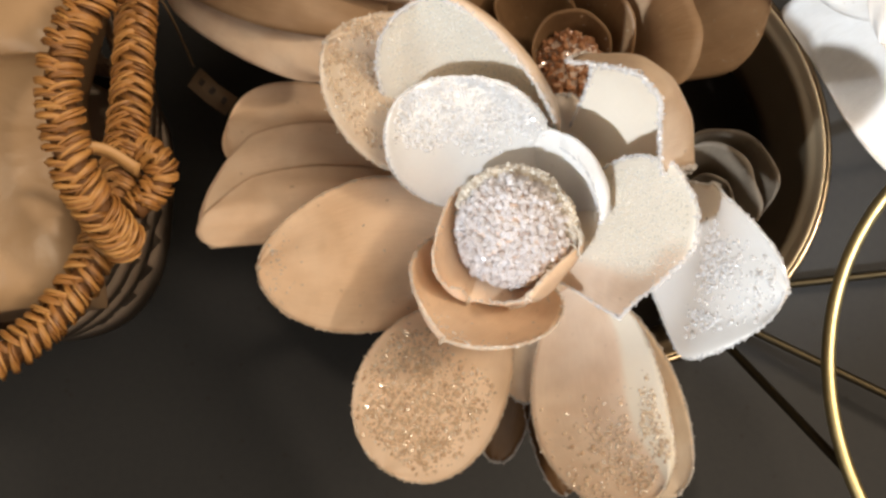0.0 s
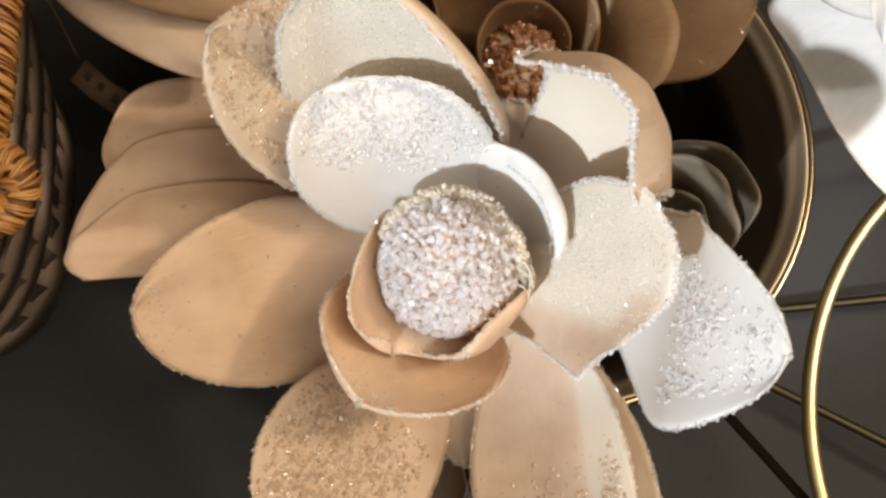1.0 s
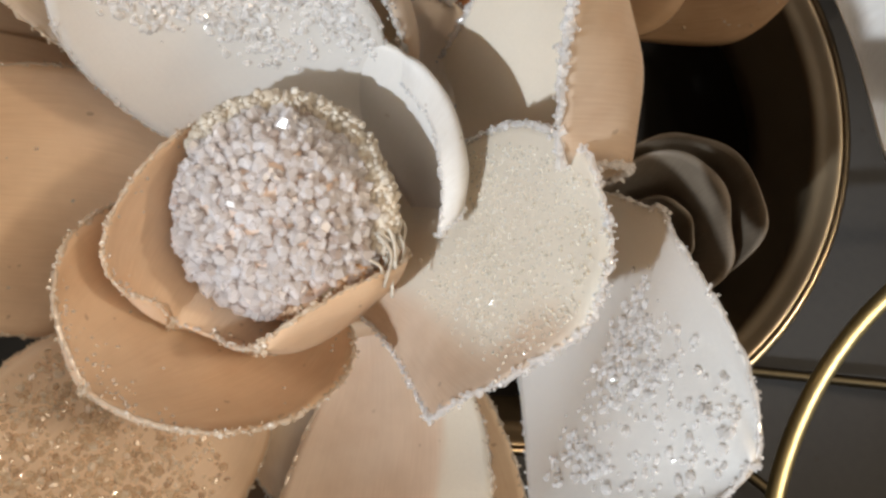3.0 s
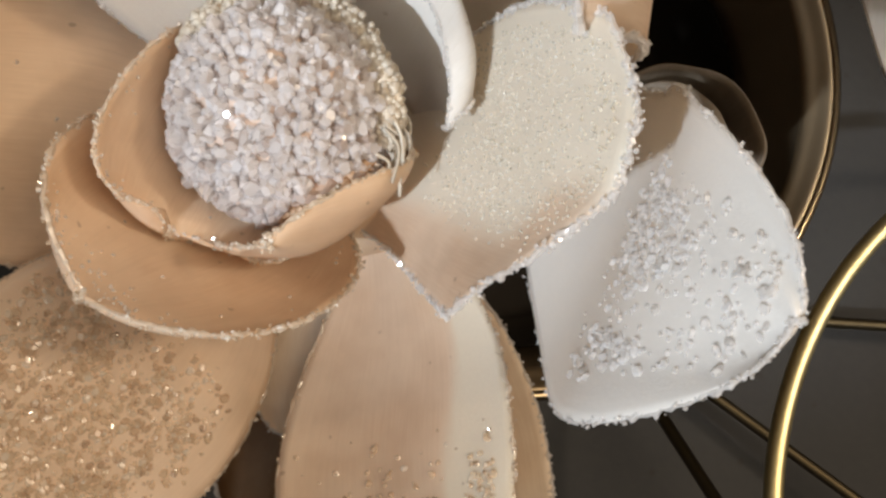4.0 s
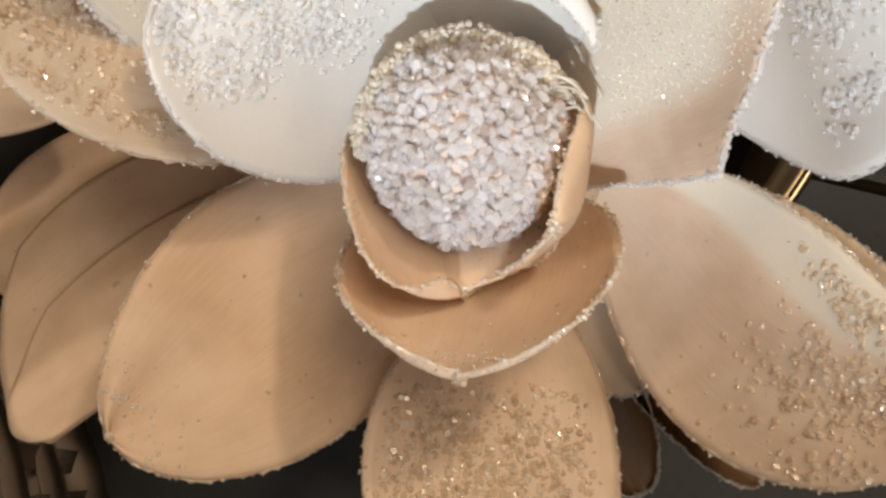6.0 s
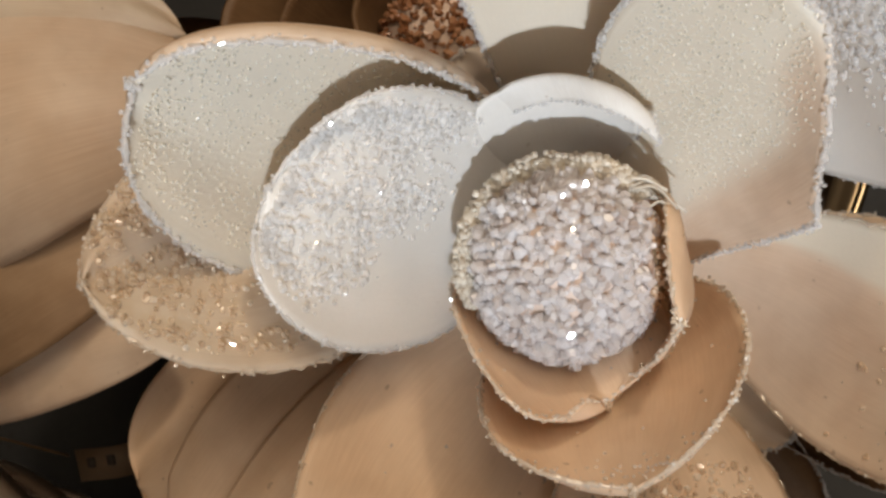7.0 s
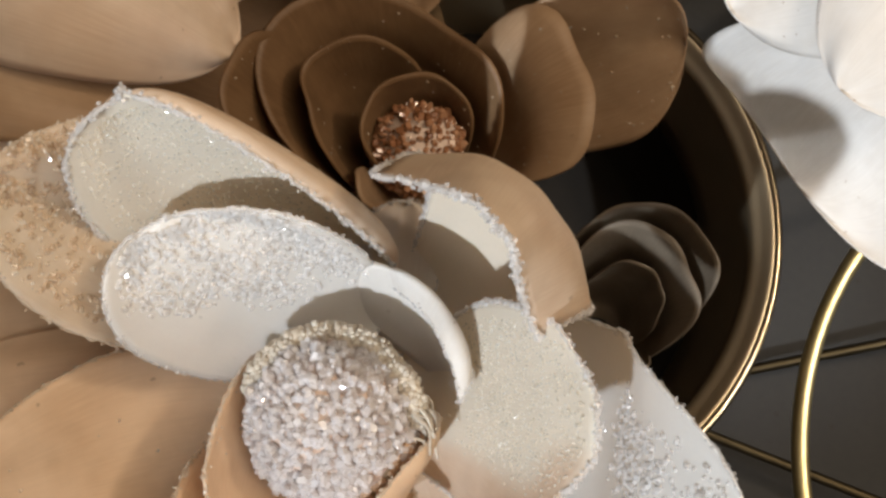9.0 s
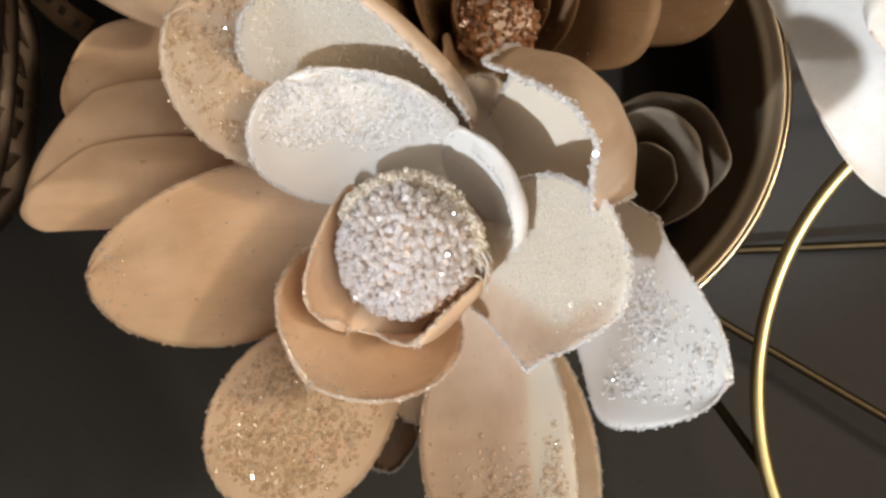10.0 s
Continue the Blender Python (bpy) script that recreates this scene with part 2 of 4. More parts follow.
def tube(path, radius, sides=10, closed=False, rough=0.0, rng=None):
    """Vertices and faces of a tube; radius: one number or one for each point."""
    path = np.asarray(path, float)
    r = np.broadcast_to(np.asarray(radius, float), (len(path),))
    if closed:
        t = np.roll(path, -1, 0) - np.roll(path, 1, 0)
        t /= np.linalg.norm(t, axis=1)[:, None]
        s = np.cross(t, np.array([0.13, 0.21, 0.97]))
        s /= np.linalg.norm(s, axis=1)[:, None]
        u = np.cross(s, t)
    else:
        t, s, u = frames_along(path)
    a = np.linspace(0, 2 * np.pi, sides, endpoint=False)
    rr = r[:, None] * (1 + (rough * rng.standard_normal((len(path), sides)) if rough else 0))
    v = path[:, None] + rr[..., None] * (np.cos(a)[None, :, None] * s[:, None] + np.sin(a)[None, :, None] * u[:, None])
    n, f = len(path), []
    for i in range(n if closed else n - 1):
        for j in range(sides):
            f.append((i * sides + j, i * sides + (j + 1) % sides, (i + 1) % n * sides + (j + 1) % sides, (i + 1) % n * sides + j))
    if not closed:
        f += [tuple(range(sides - 1, -1, -1)), tuple((n - 1) * sides + j for j in range(sides))]
    return v.reshape(-1, 3), f


class Soup:
    """Many small solids in one mesh."""

    def __init__(self):
        self.v, self.f, self.n = [], [], 0

    def add(self, v, f):
        self.v.append(np.asarray(v))
        self.f += [tuple(i + self.n for i in face) for face in f]
        self.n += len(v)

    def object(self, name, mat, parent, label="", smooth=False):
        ob = mesh_object(name, np.vstack(self.v), self.f, mat, parent, label, smooth)
        return tagged(ob, kind="stuff")


def crystal(rng, size, flat=0.6):
    """A small broken prism with slanted ends, at the origin."""
    k = rng.integers(4, 7)
    a = np.linspace(0, 2 * np.pi, k, endpoint=False) + rng.uniform(-0.3, 0.3, k)
    ring = np.stack([np.cos(a), np.sin(a) * rng.uniform(0.6, 1.0), np.zeros(k)], 1) * size * 0.5
    slant = rng.uniform(-0.35, 0.35, 2)
    h = size * flat * 0.5
    low, top = ring.copy(), ring * rng.uniform(0.55, 0.95)
    low[:, 2] = -h
    top[:, 2] = h + top[:, :2] @ slant
    q = rng.standard_normal(4)
    q[0] += 1.2
    q /= np.linalg.norm(q)
    w, x, y, z = q
    rot = np.array([[1 - 2 * (y * y + z * z), 2 * (x * y - z * w), 2 * (x * z + y * w)], [2 * (x * y + z * w), 1 - 2 * (x * x + z * z), 2 * (y * z - x * w)], [2 * (x * z - y * w), 2 * (y * z + x * w), 1 - 2 * (x * x + y * y)]])
    v = np.vstack([low, top]) @ rot.T
    f = [tuple(range(k - 1, -1, -1)), tuple(range(k, 2 * k))] + [(j, (j + 1) % k, k + (j + 1) % k, k + j) for j in range(k)]
    return v, f


def pebble(rng, size, flat=0.8):
    """A small worn crystal: an uneven belt between two smaller, slanted facets, at the origin."""
    k = int(rng.integers(5, 8))
    a = np.linspace(0, 2 * np.pi, k, endpoint=False) + rng.uniform(-0.25, 0.25, k)
    ring = np.stack([np.cos(a), np.sin(a) * rng.uniform(0.65, 1.0), np.zeros(k)], 1) * size * 0.5
    h, tilt = size * flat * 0.5, rng.uniform(-0.4, 0.4, 2)
    low, top = ring * 0.6, ring * rng.uniform(0.5, 0.72)
    low[:, 2], top[:, 2] = -h, h + top[:, :2] @ tilt
    ring[:, 2] = h * rng.uniform(-0.25, 0.35, k)
    spin, lean = rng.uniform(0, 6.28), rng.normal(0, 0.35)
    c, s, cl, sl = math.cos(spin), math.sin(spin), math.cos(lean), math.sin(lean)
    v = np.vstack([low, ring, top]) @ np.array([[1, 0, 0], [0, cl, sl], [0, -sl, cl]]) @ np.array([[c, s, 0], [-s, c, 0], [0, 0, 1]])
    f = [tuple(range(k - 1, -1, -1)), tuple(range(2 * k, 3 * k))]
    f += [(o + j, o + (j + 1) % k, o + k + (j + 1) % k, o + k + j) for o in (0, k) for j in range(k)]
    return v, f


def face_to(v, normal):
    """Turns local z to the normal."""
    n = np.asarray(normal) / np.linalg.norm(normal)
    s = np.cross(n, [0.31, 0.85, 0.42])
    s /= np.linalg.norm(s)
    return v @ np.stack([s, np.cross(n, s), n])


# ---- petals ----
def unit(v):
    return v / np.linalg.norm(v)


def turned(v, k, a):
    return v * np.cos(a) + np.cross(k, v) * np.sin(a) + k * (k @ v) * (1 - np.cos(a))


class Leaf:
    """A petal's surface: a curved midrib (cubic from base to tip), a half-width that swells and closes, a cupped cross-section
    and margins that roll in on the right and on the left."""

    def __init__(self, base, c1, c2, tip, turn, half, cup, roll_r, roll_l, swell, blunt, left=1.0, ripple=0.0006, seed=1):
        self.mid = [np.array(c, float) for c in (base, c1, c2, tip)]
        self.turn, self.half, self.cup, self.rolls, self.swell, self.blunt = turn, half, cup, (roll_r, roll_l), swell, blunt
        self.ripple, self.seed, self.left = ripple, seed, left

    def grid(self, nu=27, nv=37):
        b, c1, c2, t = self.mid
        ax = unit(t - b)
        s0 = turned(unit(np.cross(ax, np.array([0.0, -0.2, 0.98]))), ax, self.turn)
        v = (1 - np.cos(np.linspace(0.0, np.pi, nv))) / 2
        v[0] = 0.002
        V = v[:, None]
        C = (1 - V) ** 3 * b + 3 * (1 - V) ** 2 * V * c1 + 3 * (1 - V) * V ** 2 * c2 + V ** 3 * t
        T = 3 * (1 - V) ** 2 * (c1 - b) + 6 * (1 - V) * V * (c2 - c1) + 3 * V ** 2 * (t - c2)
        T /= np.linalg.norm(T, axis=1)[:, None]
        S = s0 - (T @ s0)[:, None] * T
        S /= np.linalg.norm(S, axis=1)[:, None]
        N = np.cross(S, T)
        p, q = self.swell, self.blunt
        vm = p / (p + q)
        w = self.half * (v ** p * np.clip(1 - v, 0, 1) ** q) / (vm ** p * (1 - vm) ** q)
        w = np.maximum(w, 0.00015)
        m = nu // 2
        x, z = np.zeros(nu), np.zeros(nu)
        for sgn, r in zip((1, -1), self.rolls):
            u = np.linspace(0, 1, m + 1)
            um = (u[1:] + u[:-1]) / 2
            ph = self.cup * um + r * 4 * np.clip(um - 0.5, 0, 1) ** 2
            k = (1.0 if sgn > 0 else self.left) / m
            x[m + sgn * np.arange(1, m + 1)] = sgn * np.cumsum(np.cos(ph)) * k
            z[m + sgn * np.arange(1, m + 1)] = np.cumsum(np.sin(ph)) * k
        X = C[:, None] + S[:, None] * (w[:, None] * x)[..., None] + N[:, None] * (w[:, None] * z)[..., None]
        # slow waves over the blade
        ph = self.seed * 1.7
        uu = np.linspace(-1, 1, nu)
        wave = self.ripple * (np.sin(5.1 * uu[None] + 3.3 * V + ph) * V + 0.6 * np.sin(9.0 * uu[None] - 7.0 * V + 2 * ph) * V * np.abs(uu[None]))
        X = X + N[:, None] * wave[..., None]
        du, dv = np.gradient(X, axis=1), np.gradient(X, axis=0)
        nor = np.cross(du, dv)
        ln = np.linalg.norm(nor, axis=2, keepdims=True)
        nor = np.where(ln > 1e-12, nor / (ln + 1e-15), N[:, None])
        return X, nor, uu, v


class Sheet:
    """A petal's surface as one cubic Bezier patch: rows of control points from the base to the far margin; corner rounds its far corners off."""

    def __init__(self, rows, corner=0.0, ripple=0.0004, seed=1):
        self.rows, self.corner, self.ripple, self.seed = np.array(rows, float), corner, ripple, seed

    def grid(self, nu=33, nv=33):
        bern = lambda t: np.stack([(1 - t) ** 3, 3 * t * (1 - t) ** 2, 3 * t * t * (1 - t), t ** 3], -1)
        uu, v = np.linspace(-1, 1, nu), np.linspace(0, 1, nv)
        s, t = np.meshgrid(uu, v)
        a, b = (s * np.sqrt(1 - self.corner * t * t / 2) + 1) / 2, t * np.sqrt(1 - self.corner * s * s / 2)
        X = np.einsum("...i,...j,ijk->...k", bern(b), bern(a), self.rows)
        nor = np.cross(np.gradient(X, axis=1), np.gradient(X, axis=0))
        nor /= np.linalg.norm(nor, axis=2, keepdims=True) + 1e-15
        wave = self.ripple * t * (np.sin(6 * s + 4 * t + self.seed) + 0.6 * np.sin(11 * s - 7 * t + 2 * self.seed))
        return X + nor * wave[..., None], nor, uu, v


class Wrap:
    """A petal wrapped round an upright axis like a rose's: knots (degrees, radius, height) of its rim, a foot, and a rim that curls out."""

    def __init__(self, centre, knots, foot=(0.006, 0.168), curl=0.0, steep=0.55, seed=1):
        self.centre, self.knots, self.foot, self.curl, self.steep, self.seed = centre, knots, foot, curl, steep, seed

    def grid(self, nu=41, nv=25):
        k = spline(self.knots, nu)
        uu, v = np.linspace(-1, 1, nu), np.linspace(0, 1, nv)
        h = v[:, None] * (1 - 0.45 * np.abs(uu[None]) ** 5)
        ang = np.radians(k[:, 0])[None] + 0 * h
        wob = 0.0006 * np.sin(5 * uu[None] + 3 * self.seed) * h + 0.0004 * np.sin(13 * uu[None] + self.seed) * h ** 3
        lip = np.clip((h - 0.72) / 0.28, 0, 1) ** 2 * self.curl
        r = self.foot[0] + (k[None, :, 1] - self.foot[0]) * h ** self.steep + lip + wob
        z = self.foot[1] + (k[None, :, 2] - self.foot[1]) * h ** 1.5 - 0.5 * lip + 0.0008 * np.sin(9 * uu[None] + 2 * self.seed) * h
        X = np.stack([self.centre[0] + r * np.cos(ang), self.centre[1] + r * np.sin(ang), z], -1)
        nor = np.cross(np.gradient(X, axis=1), np.gradient(X, axis=0))
        return X, nor / (np.linalg.norm(nor, axis=2, keepdims=True) + 1e-15), uu, v


def petal(parent, leaf, mat=None, coat=None, glitter=None, edge=True, thick=0.0009, label="", name="petal", grains=CRYSTAL, rim_mat=None):
    """One petal as a solid blade, with a crusted margin and scattered glitter. coat(u, v): 0 to 1; glitter: (count, size, where(u, v))."""
    mat = mat or PETAL
    rng = np.random.default_rng(100 + leaf.seed)
    X, N, uu, v = leaf.grid()
    nv, nu = X.shape[:2]
    taper = (0.45 + 0.55 * np.clip((1 - v) * 6, 0, 1))[:, None] * (0.6 + 0.4 * np.clip((1 - np.abs(uu)) * 5, 0, 1))[None]
    front, back = X + N * (thick / 2 * taper)[..., None], X - N * (thick / 2 * taper)[..., None]
    verts = np.vstack([front.reshape(-1, 3), back.reshape(-1, 3)])
    k, f = nv * nu, []
    for i in range(nv - 1):
        for j in range(nu - 1):
            a, b2, c, d = i * nu + j, i * nu + j + 1, (i + 1) * nu + j + 1, (i + 1) * nu + j
            f += [(a, b2, c, d), (k + d, k + c, k + b2, k + a)]
        f += [(i * nu, (i + 1) * nu, k + (i + 1) * nu, k + i * nu), (i * nu + nu - 1, k + i * nu + nu - 1, k + (i + 1) * nu + nu - 1, (i + 1) * nu + nu - 1)]
    for j in range(nu - 1):
        e = (nv - 1) * nu + j
        f += [(e, e + 1, k + e + 1, k + e), (j + 1, j, k + j, k + j + 1)]
    ob = mesh_object(name, verts, f, mat, parent, label)
    U, V = np.meshgrid(uu, v)
    film = np.zeros((nv, nu)) if coat is None else np.clip(np.vectorize(coat)(U, V), 0, 1)
    at = ob.data.attributes.new("coat", "FLOAT", "POINT")
    at.data.foreach_set("value", np.concatenate([film.ravel(), np.zeros(k)]).astype(np.float32))
    g = np.stack([U + 3.1 * leaf.seed, V, 0 * U], -1).reshape(-1, 3)
    at = ob.data.attributes.new("grain", "FLOAT_VECTOR", "POINT")
    at.data.foreach_set("vector", np.vstack([g, g]).astype(np.float32).ravel())
    if edge:
        rim = np.vstack([X[4:, -1], X[-1, ::-1][1:-1], X[::-1, 0][:-4]])
        keep = np.r_[True, np.linalg.norm(np.diff(rim, axis=0), axis=1) > 8e-5]
        rim = spline(rim[keep][::2] if keep.sum() > 20 else rim[keep], 220)
        vv, ff = tube(rim + rng.standard_normal(rim.shape) * 0.00012, 0.00027 * float(edge) * (1 + 0.45 * rng.standard_normal(len(rim))).clip(0.45, 1.9), 6)
        soup = Soup()
        soup.add(vv, ff)
        for c in rim[rng.integers(0, len(rim), int(520 * edge))]:
            cv, cf = crystal(rng, rng.uniform(0.00025, 0.00075) * (0.75 + 0.25 * edge), 0.8)
            soup.add(cv + c + rng.standard_normal(3) * 0.00027 * float(edge) ** 0.5, cf)
        soup.object("glitter_edge", rim_mat or grains, ob)
    if glitter:
        count, size, where = glitter
        soup, made = Soup(), 0
        while made < count:
            i, j = rng.integers(1, nv - 1), rng.integers(1, nu - 1)
            if rng.uniform() > where(uu[j], v[i]) or abs(uu[j]) > 0.9 or v[i] > 0.965:
                made += 0.2
                continue
            fi, fj = rng.uniform(0, 1, 2)
            c = X[i, j] * (1 - fi) * (1 - fj) + X[min(i + 1, nv - 1), j] * fi * (1 - fj) + X[i, min(j + 1, nu - 1)] * (1 - fi) * fj + X[min(i + 1, nv - 1), min(j + 1, nu - 1)] * fi * fj
            s = size * rng.uniform(0.35, 1.0) ** 1.4
            cv, cf = pebble(rng, s, 0.5)
            soup.add(face_to(cv, N[i, j]) + c + N[i, j] * (thick / 2 + 0.1 * s), cf)
            made += 1
        soup.object("glitter", grains, ob)
    return ob


def crystal_ball(parent, at, radius, count, size, mat, core_mat=None, name="seed_ball", label="", squash=1.0, bare=()):
    rng = np.random.default_rng(7 + count)
    bm = bmesh.new()
    bmesh.ops.create_icosphere(bm, subdivisions=4, radius=radius * 0.95)
    for ve in bm.verts:
        ve.co *= 1 + 0.05 * noise.noise(ve.co * 160)
        ve.co.z *= squash
        ve.co += Vector(at)
    ball = part(name, bm, core_mat or CORE, parent, label)
    soup = Soup()
    for i in range(count):
        z = 1 - 2 * (i + 0.5) / count
        a = i * 2.399963 + rng.uniform(-0.25, 0.25)
        d = np.array([math.sqrt(1 - z * z) * math.cos(a), math.sqrt(1 - z * z) * math.sin(a), z]) + rng.standard_normal(3) * 0.03
        d = unit(d)
        if bare and min(np.linalg.norm(d - unit(np.array(b[:3]))) - b[3] for b in bare) < 0:
            continue
        cv, cf = pebble(rng, size * rng.uniform(0.45, 1.3), rng.uniform(0.5, 1.2))
        cv = cv * rng.uniform(0.75, 1.3, 3)
        c = d * radius * (0.985 + 0.025 * rng.standard_normal())
        c[2] *= squash
        soup.add(face_to(cv, d) + c + at, cf)
    soup.object("crystal_crust", mat, ball)
    return ball


def granules(parent, path, bed, count, size, name="granule_crust", label="", mat=None, bed_mat=None):
    """Grains caked on a bed of crumbs along a path."""
    rng = np.random.default_rng(31 + count)
    line = spline(path, 200)
    ends = np.sin(np.linspace(0.3, np.pi - 0.3, 200)) ** 0.5
    crust = mesh_object(name, *tube(line[::4], 0.85 * bed * ends[::4], 9, rough=0.18, rng=rng), bed_mat or BED, parent, label)
    soup = Soup()
    ico = bmesh.new()
    bmesh.ops.create_icosphere(ico, subdivisions=1, radius=1)
    iv = np.array([v.co[:] for v in ico.verts])
    fi = [tuple(v.index for v in f.verts) for f in ico.faces]
    ico.free()
    for k in rng.integers(0, 200, count):
        s = size * rng.uniform(0.5, 1.1)
        soup.add(iv * s * rng.uniform(0.75, 1.2, 3) + line[k] + unit(rng.standard_normal(3)) * bed * ends[k] * rng.uniform(0.7, 1.1), fi)
    soup.object("granule_layer", mat or GRAIN, crust, "", True)
    return crust


# ---- the room ----
def slab(name, lo, hi, mat, label, category):
    bm = bmesh.new()
    bmesh.ops.create_cube(bm, size=1)
    for ve in bm.verts:
        ve.co = Vector([(l + h) / 2 + c * (h - l) for l, h, c in zip(lo, hi, ve.co)])
    return tagged(part(name, bm, mat, None, label, False), category=category, kind="structure")


slab("floor", (-3, -3, -0.1), (3, 3, 0), CONCRETE, "dark grey speckled concrete floor of the shop", "floor")
slab("wall_north", (-3, 3, 0), (3, 3.1, 2.7), WALL, "plain dim shop wall", "wall")
slab("wall_south", (-3, -3.1, 0), (3, -3, 2.7), WALL, "plain dim shop wall", "wall")
slab("wall_east", (3, -3.1, 0), (3.1, 3.1, 2.7), WALL, "plain dim shop wall", "wall")
slab("wall_west", (-3.1, -3.1, 0), (-3, 3.1, 2.7), WALL, "plain dim shop wall", "wall")
slab("ceiling", (-3.1, -3.1, 2.7), (3.1, 3.1, 2.8), WALL, "plain dim shop ceiling", "ceiling")

# ---- the pot ----
POT, RIM, RIM_Z = np.array([0.0692, 0.1465]), 0.107, 0.0816


def pot():
    root = thing("metal_pot", "round aged-gold metal pot with a rolled rim on the floor", "pot")
    prof = [(0.0, 0.004), (0.070, 0.004), (0.082, 0.012), (0.092, 0.035), (0.099, 0.066), (0.1035, 0.080), (0.1050, 0.0822), (0.1030, 0.0835), (0.1000, 0.081), (0.0965, 0.078), (0.0955, 0.070), (0.089, 0.036), (0.080, 0.016), (0.068, 0.009), (0.0, 0.009)]
    fine = spline([(a, 0, b) for a, b in prof], 70)[:, [0, 2]]
    n = 96
    a = np.linspace(0, 2 * np.pi, n, endpoint=False)
    v = [(POT[0] + r * math.cos(t), POT[1] + r * math.sin(t), z) for r, z in np.maximum(fine, 0.0004) * (RIM / 0.105, 1) for t in a]
    f = [(i * n + j, i * n + (j + 1) % n, (i + 1) * n + (j + 1) % n, (i + 1) * n + j) for i in range(len(fine) - 1) for j in range(n)]
    mesh_object("bowl", v, f, GOLD_DARK, root)
    # added inner shell: the bowl's unlit depth as a black surface
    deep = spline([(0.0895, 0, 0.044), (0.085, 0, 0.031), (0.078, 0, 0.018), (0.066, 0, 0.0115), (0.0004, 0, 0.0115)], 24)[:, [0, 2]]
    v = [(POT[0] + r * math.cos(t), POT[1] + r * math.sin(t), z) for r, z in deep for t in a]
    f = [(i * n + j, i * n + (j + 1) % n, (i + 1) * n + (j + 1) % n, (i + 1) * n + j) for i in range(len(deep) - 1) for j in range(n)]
    mesh_object("depth_shade_shell", v, f, DEPTH_SHADE, root, "matt black shell standing in for the shade deep in the pot")
    ring = [(POT[0] + RIM * math.cos(t), POT[1] + RIM * math.sin(t), RIM_Z + 0.001) for t in a]
    mesh_object("rolled_rim", *tube(ring, 0.0017, 8, True), GOLD_RIM, root, "polished rolled gold rim")
    # the clip on the rim, where the stand holds it
    bm = bmesh.new()
    bmesh.ops.create_cube(bm, size=1)
    ang = 0.98
    for ve in bm.verts:
        ve.co = Vector((POT[0] + (RIM + 0.001) * math.cos(ang) + ve.co.x * 0.007, POT[1] + (RIM + 0.001) * math.sin(ang) + ve.co.y * 0.011, RIM_Z + 0.002 + ve.co.z * 0.006))
    bmesh.ops.bevel(bm, geom=bm.edges[:], offset=0.001, segments=2, affect="EDGES")
    part("rim_clip", bm, BRONZE, root, "small dark metal clip on the rim")
    return root


pot()


def wire_stand():
    root = thing("wire_stand", "gold and bronze wire stand with a round hoop and spokes", "stand")
    a = np.linspace(0, 2 * np.pi, 160, endpoint=False)
    hoop = [(0.3013 + 0.1306 * math.cos(t), 0.0329 + 0.1306 * math.sin(t), 0.0755) for t in a]
    mesh_object("hoop", *tube(hoop, 0.0030, 14, True), GOLD, root, "brushed gold wire hoop")
    hub = (0.1225, 0.083, 0.012)
    for end in ((0.36, 0.106, 0.040), (0.34, -0.030, 0.030), (0.1785, -0.0065, 0.0735)):
        e = np.array(end)
        mesh_object("spoke", *tube(spline([hub, tuple((np.array(hub) + e) / 2), end], 24), 0.0022, 8), BRONZE, root, "dark bronze wire spoke")
    bm = bmesh.new()
    bmesh.ops.create_cone(bm, cap_ends=True, segments=20, radius1=0.008, radius2=0.007, depth=0.012, matrix=Matrix.Translation((hub[0], hub[1], 0.008)))
    part("hub", bm, BRONZE, root)
    for t in (0.3, 1.7, -1.1):
        x, y = 0.3013 + 0.1306 * math.cos(t), 0.0329 + 0.1306 * math.sin(t)
        mesh_object("leg", *tube([(x, y, 0.0755), (x + 0.004, y, 0.04), (x + 0.008, y, 0.001)], 0.0021, 8), BRONZE, root)
    return root


wire_stand()

# ---- the large flower ----
def step(x, a, b):
    t = min(max((x - a) / (b - a), 0), 1)
    return t * t * (3 - 2 * t)


flower = thing("magnolia_flower", "cream and tan dried wood magnolia with white glittered petals", "flower", "flowers in the pot")
petal(flower, Leaf((0.0170, 0.0980, 0.1990), (0.0013, 0.1100, 0.2180), (-0.0174, 0.1044, 0.2461), (-0.0321, 0.1117, 0.2654), 0.090, 0.0223, 0.174, -0.059, -0.015, 0.720, 0.585, seed=1), PETAL_PALE, None, (1100, 0.0018, lambda u, v: step(v, 0.45, 0.75) * (0.15 + 0.85 * step(math.sin(7 * u + 2) + math.sin(9 * v + 1), -0.3, 0.8))), label="tan petal with gold glitter", grains=SAND, rim_mat=TAN_FROST)
petal(flower, Leaf((0.0287, 0.1050, 0.1965), (0.0127, 0.1137, 0.2217), (0.0096, 0.1094, 0.2473), (-0.0045, 0.1189, 0.2789), -0.724, 0.0277, 0.499, 2.108, -0.141, 0.362, 0.360, seed=2), PETAL_ROSE, lambda u, v: 0.85, (2800, 0.0007, lambda u, v: step(v, 0.2, 0.6)), label="frosted cream petal with a rolled margin", edge=1.6, grains=IVORY, rim_mat=CRYSTAL)
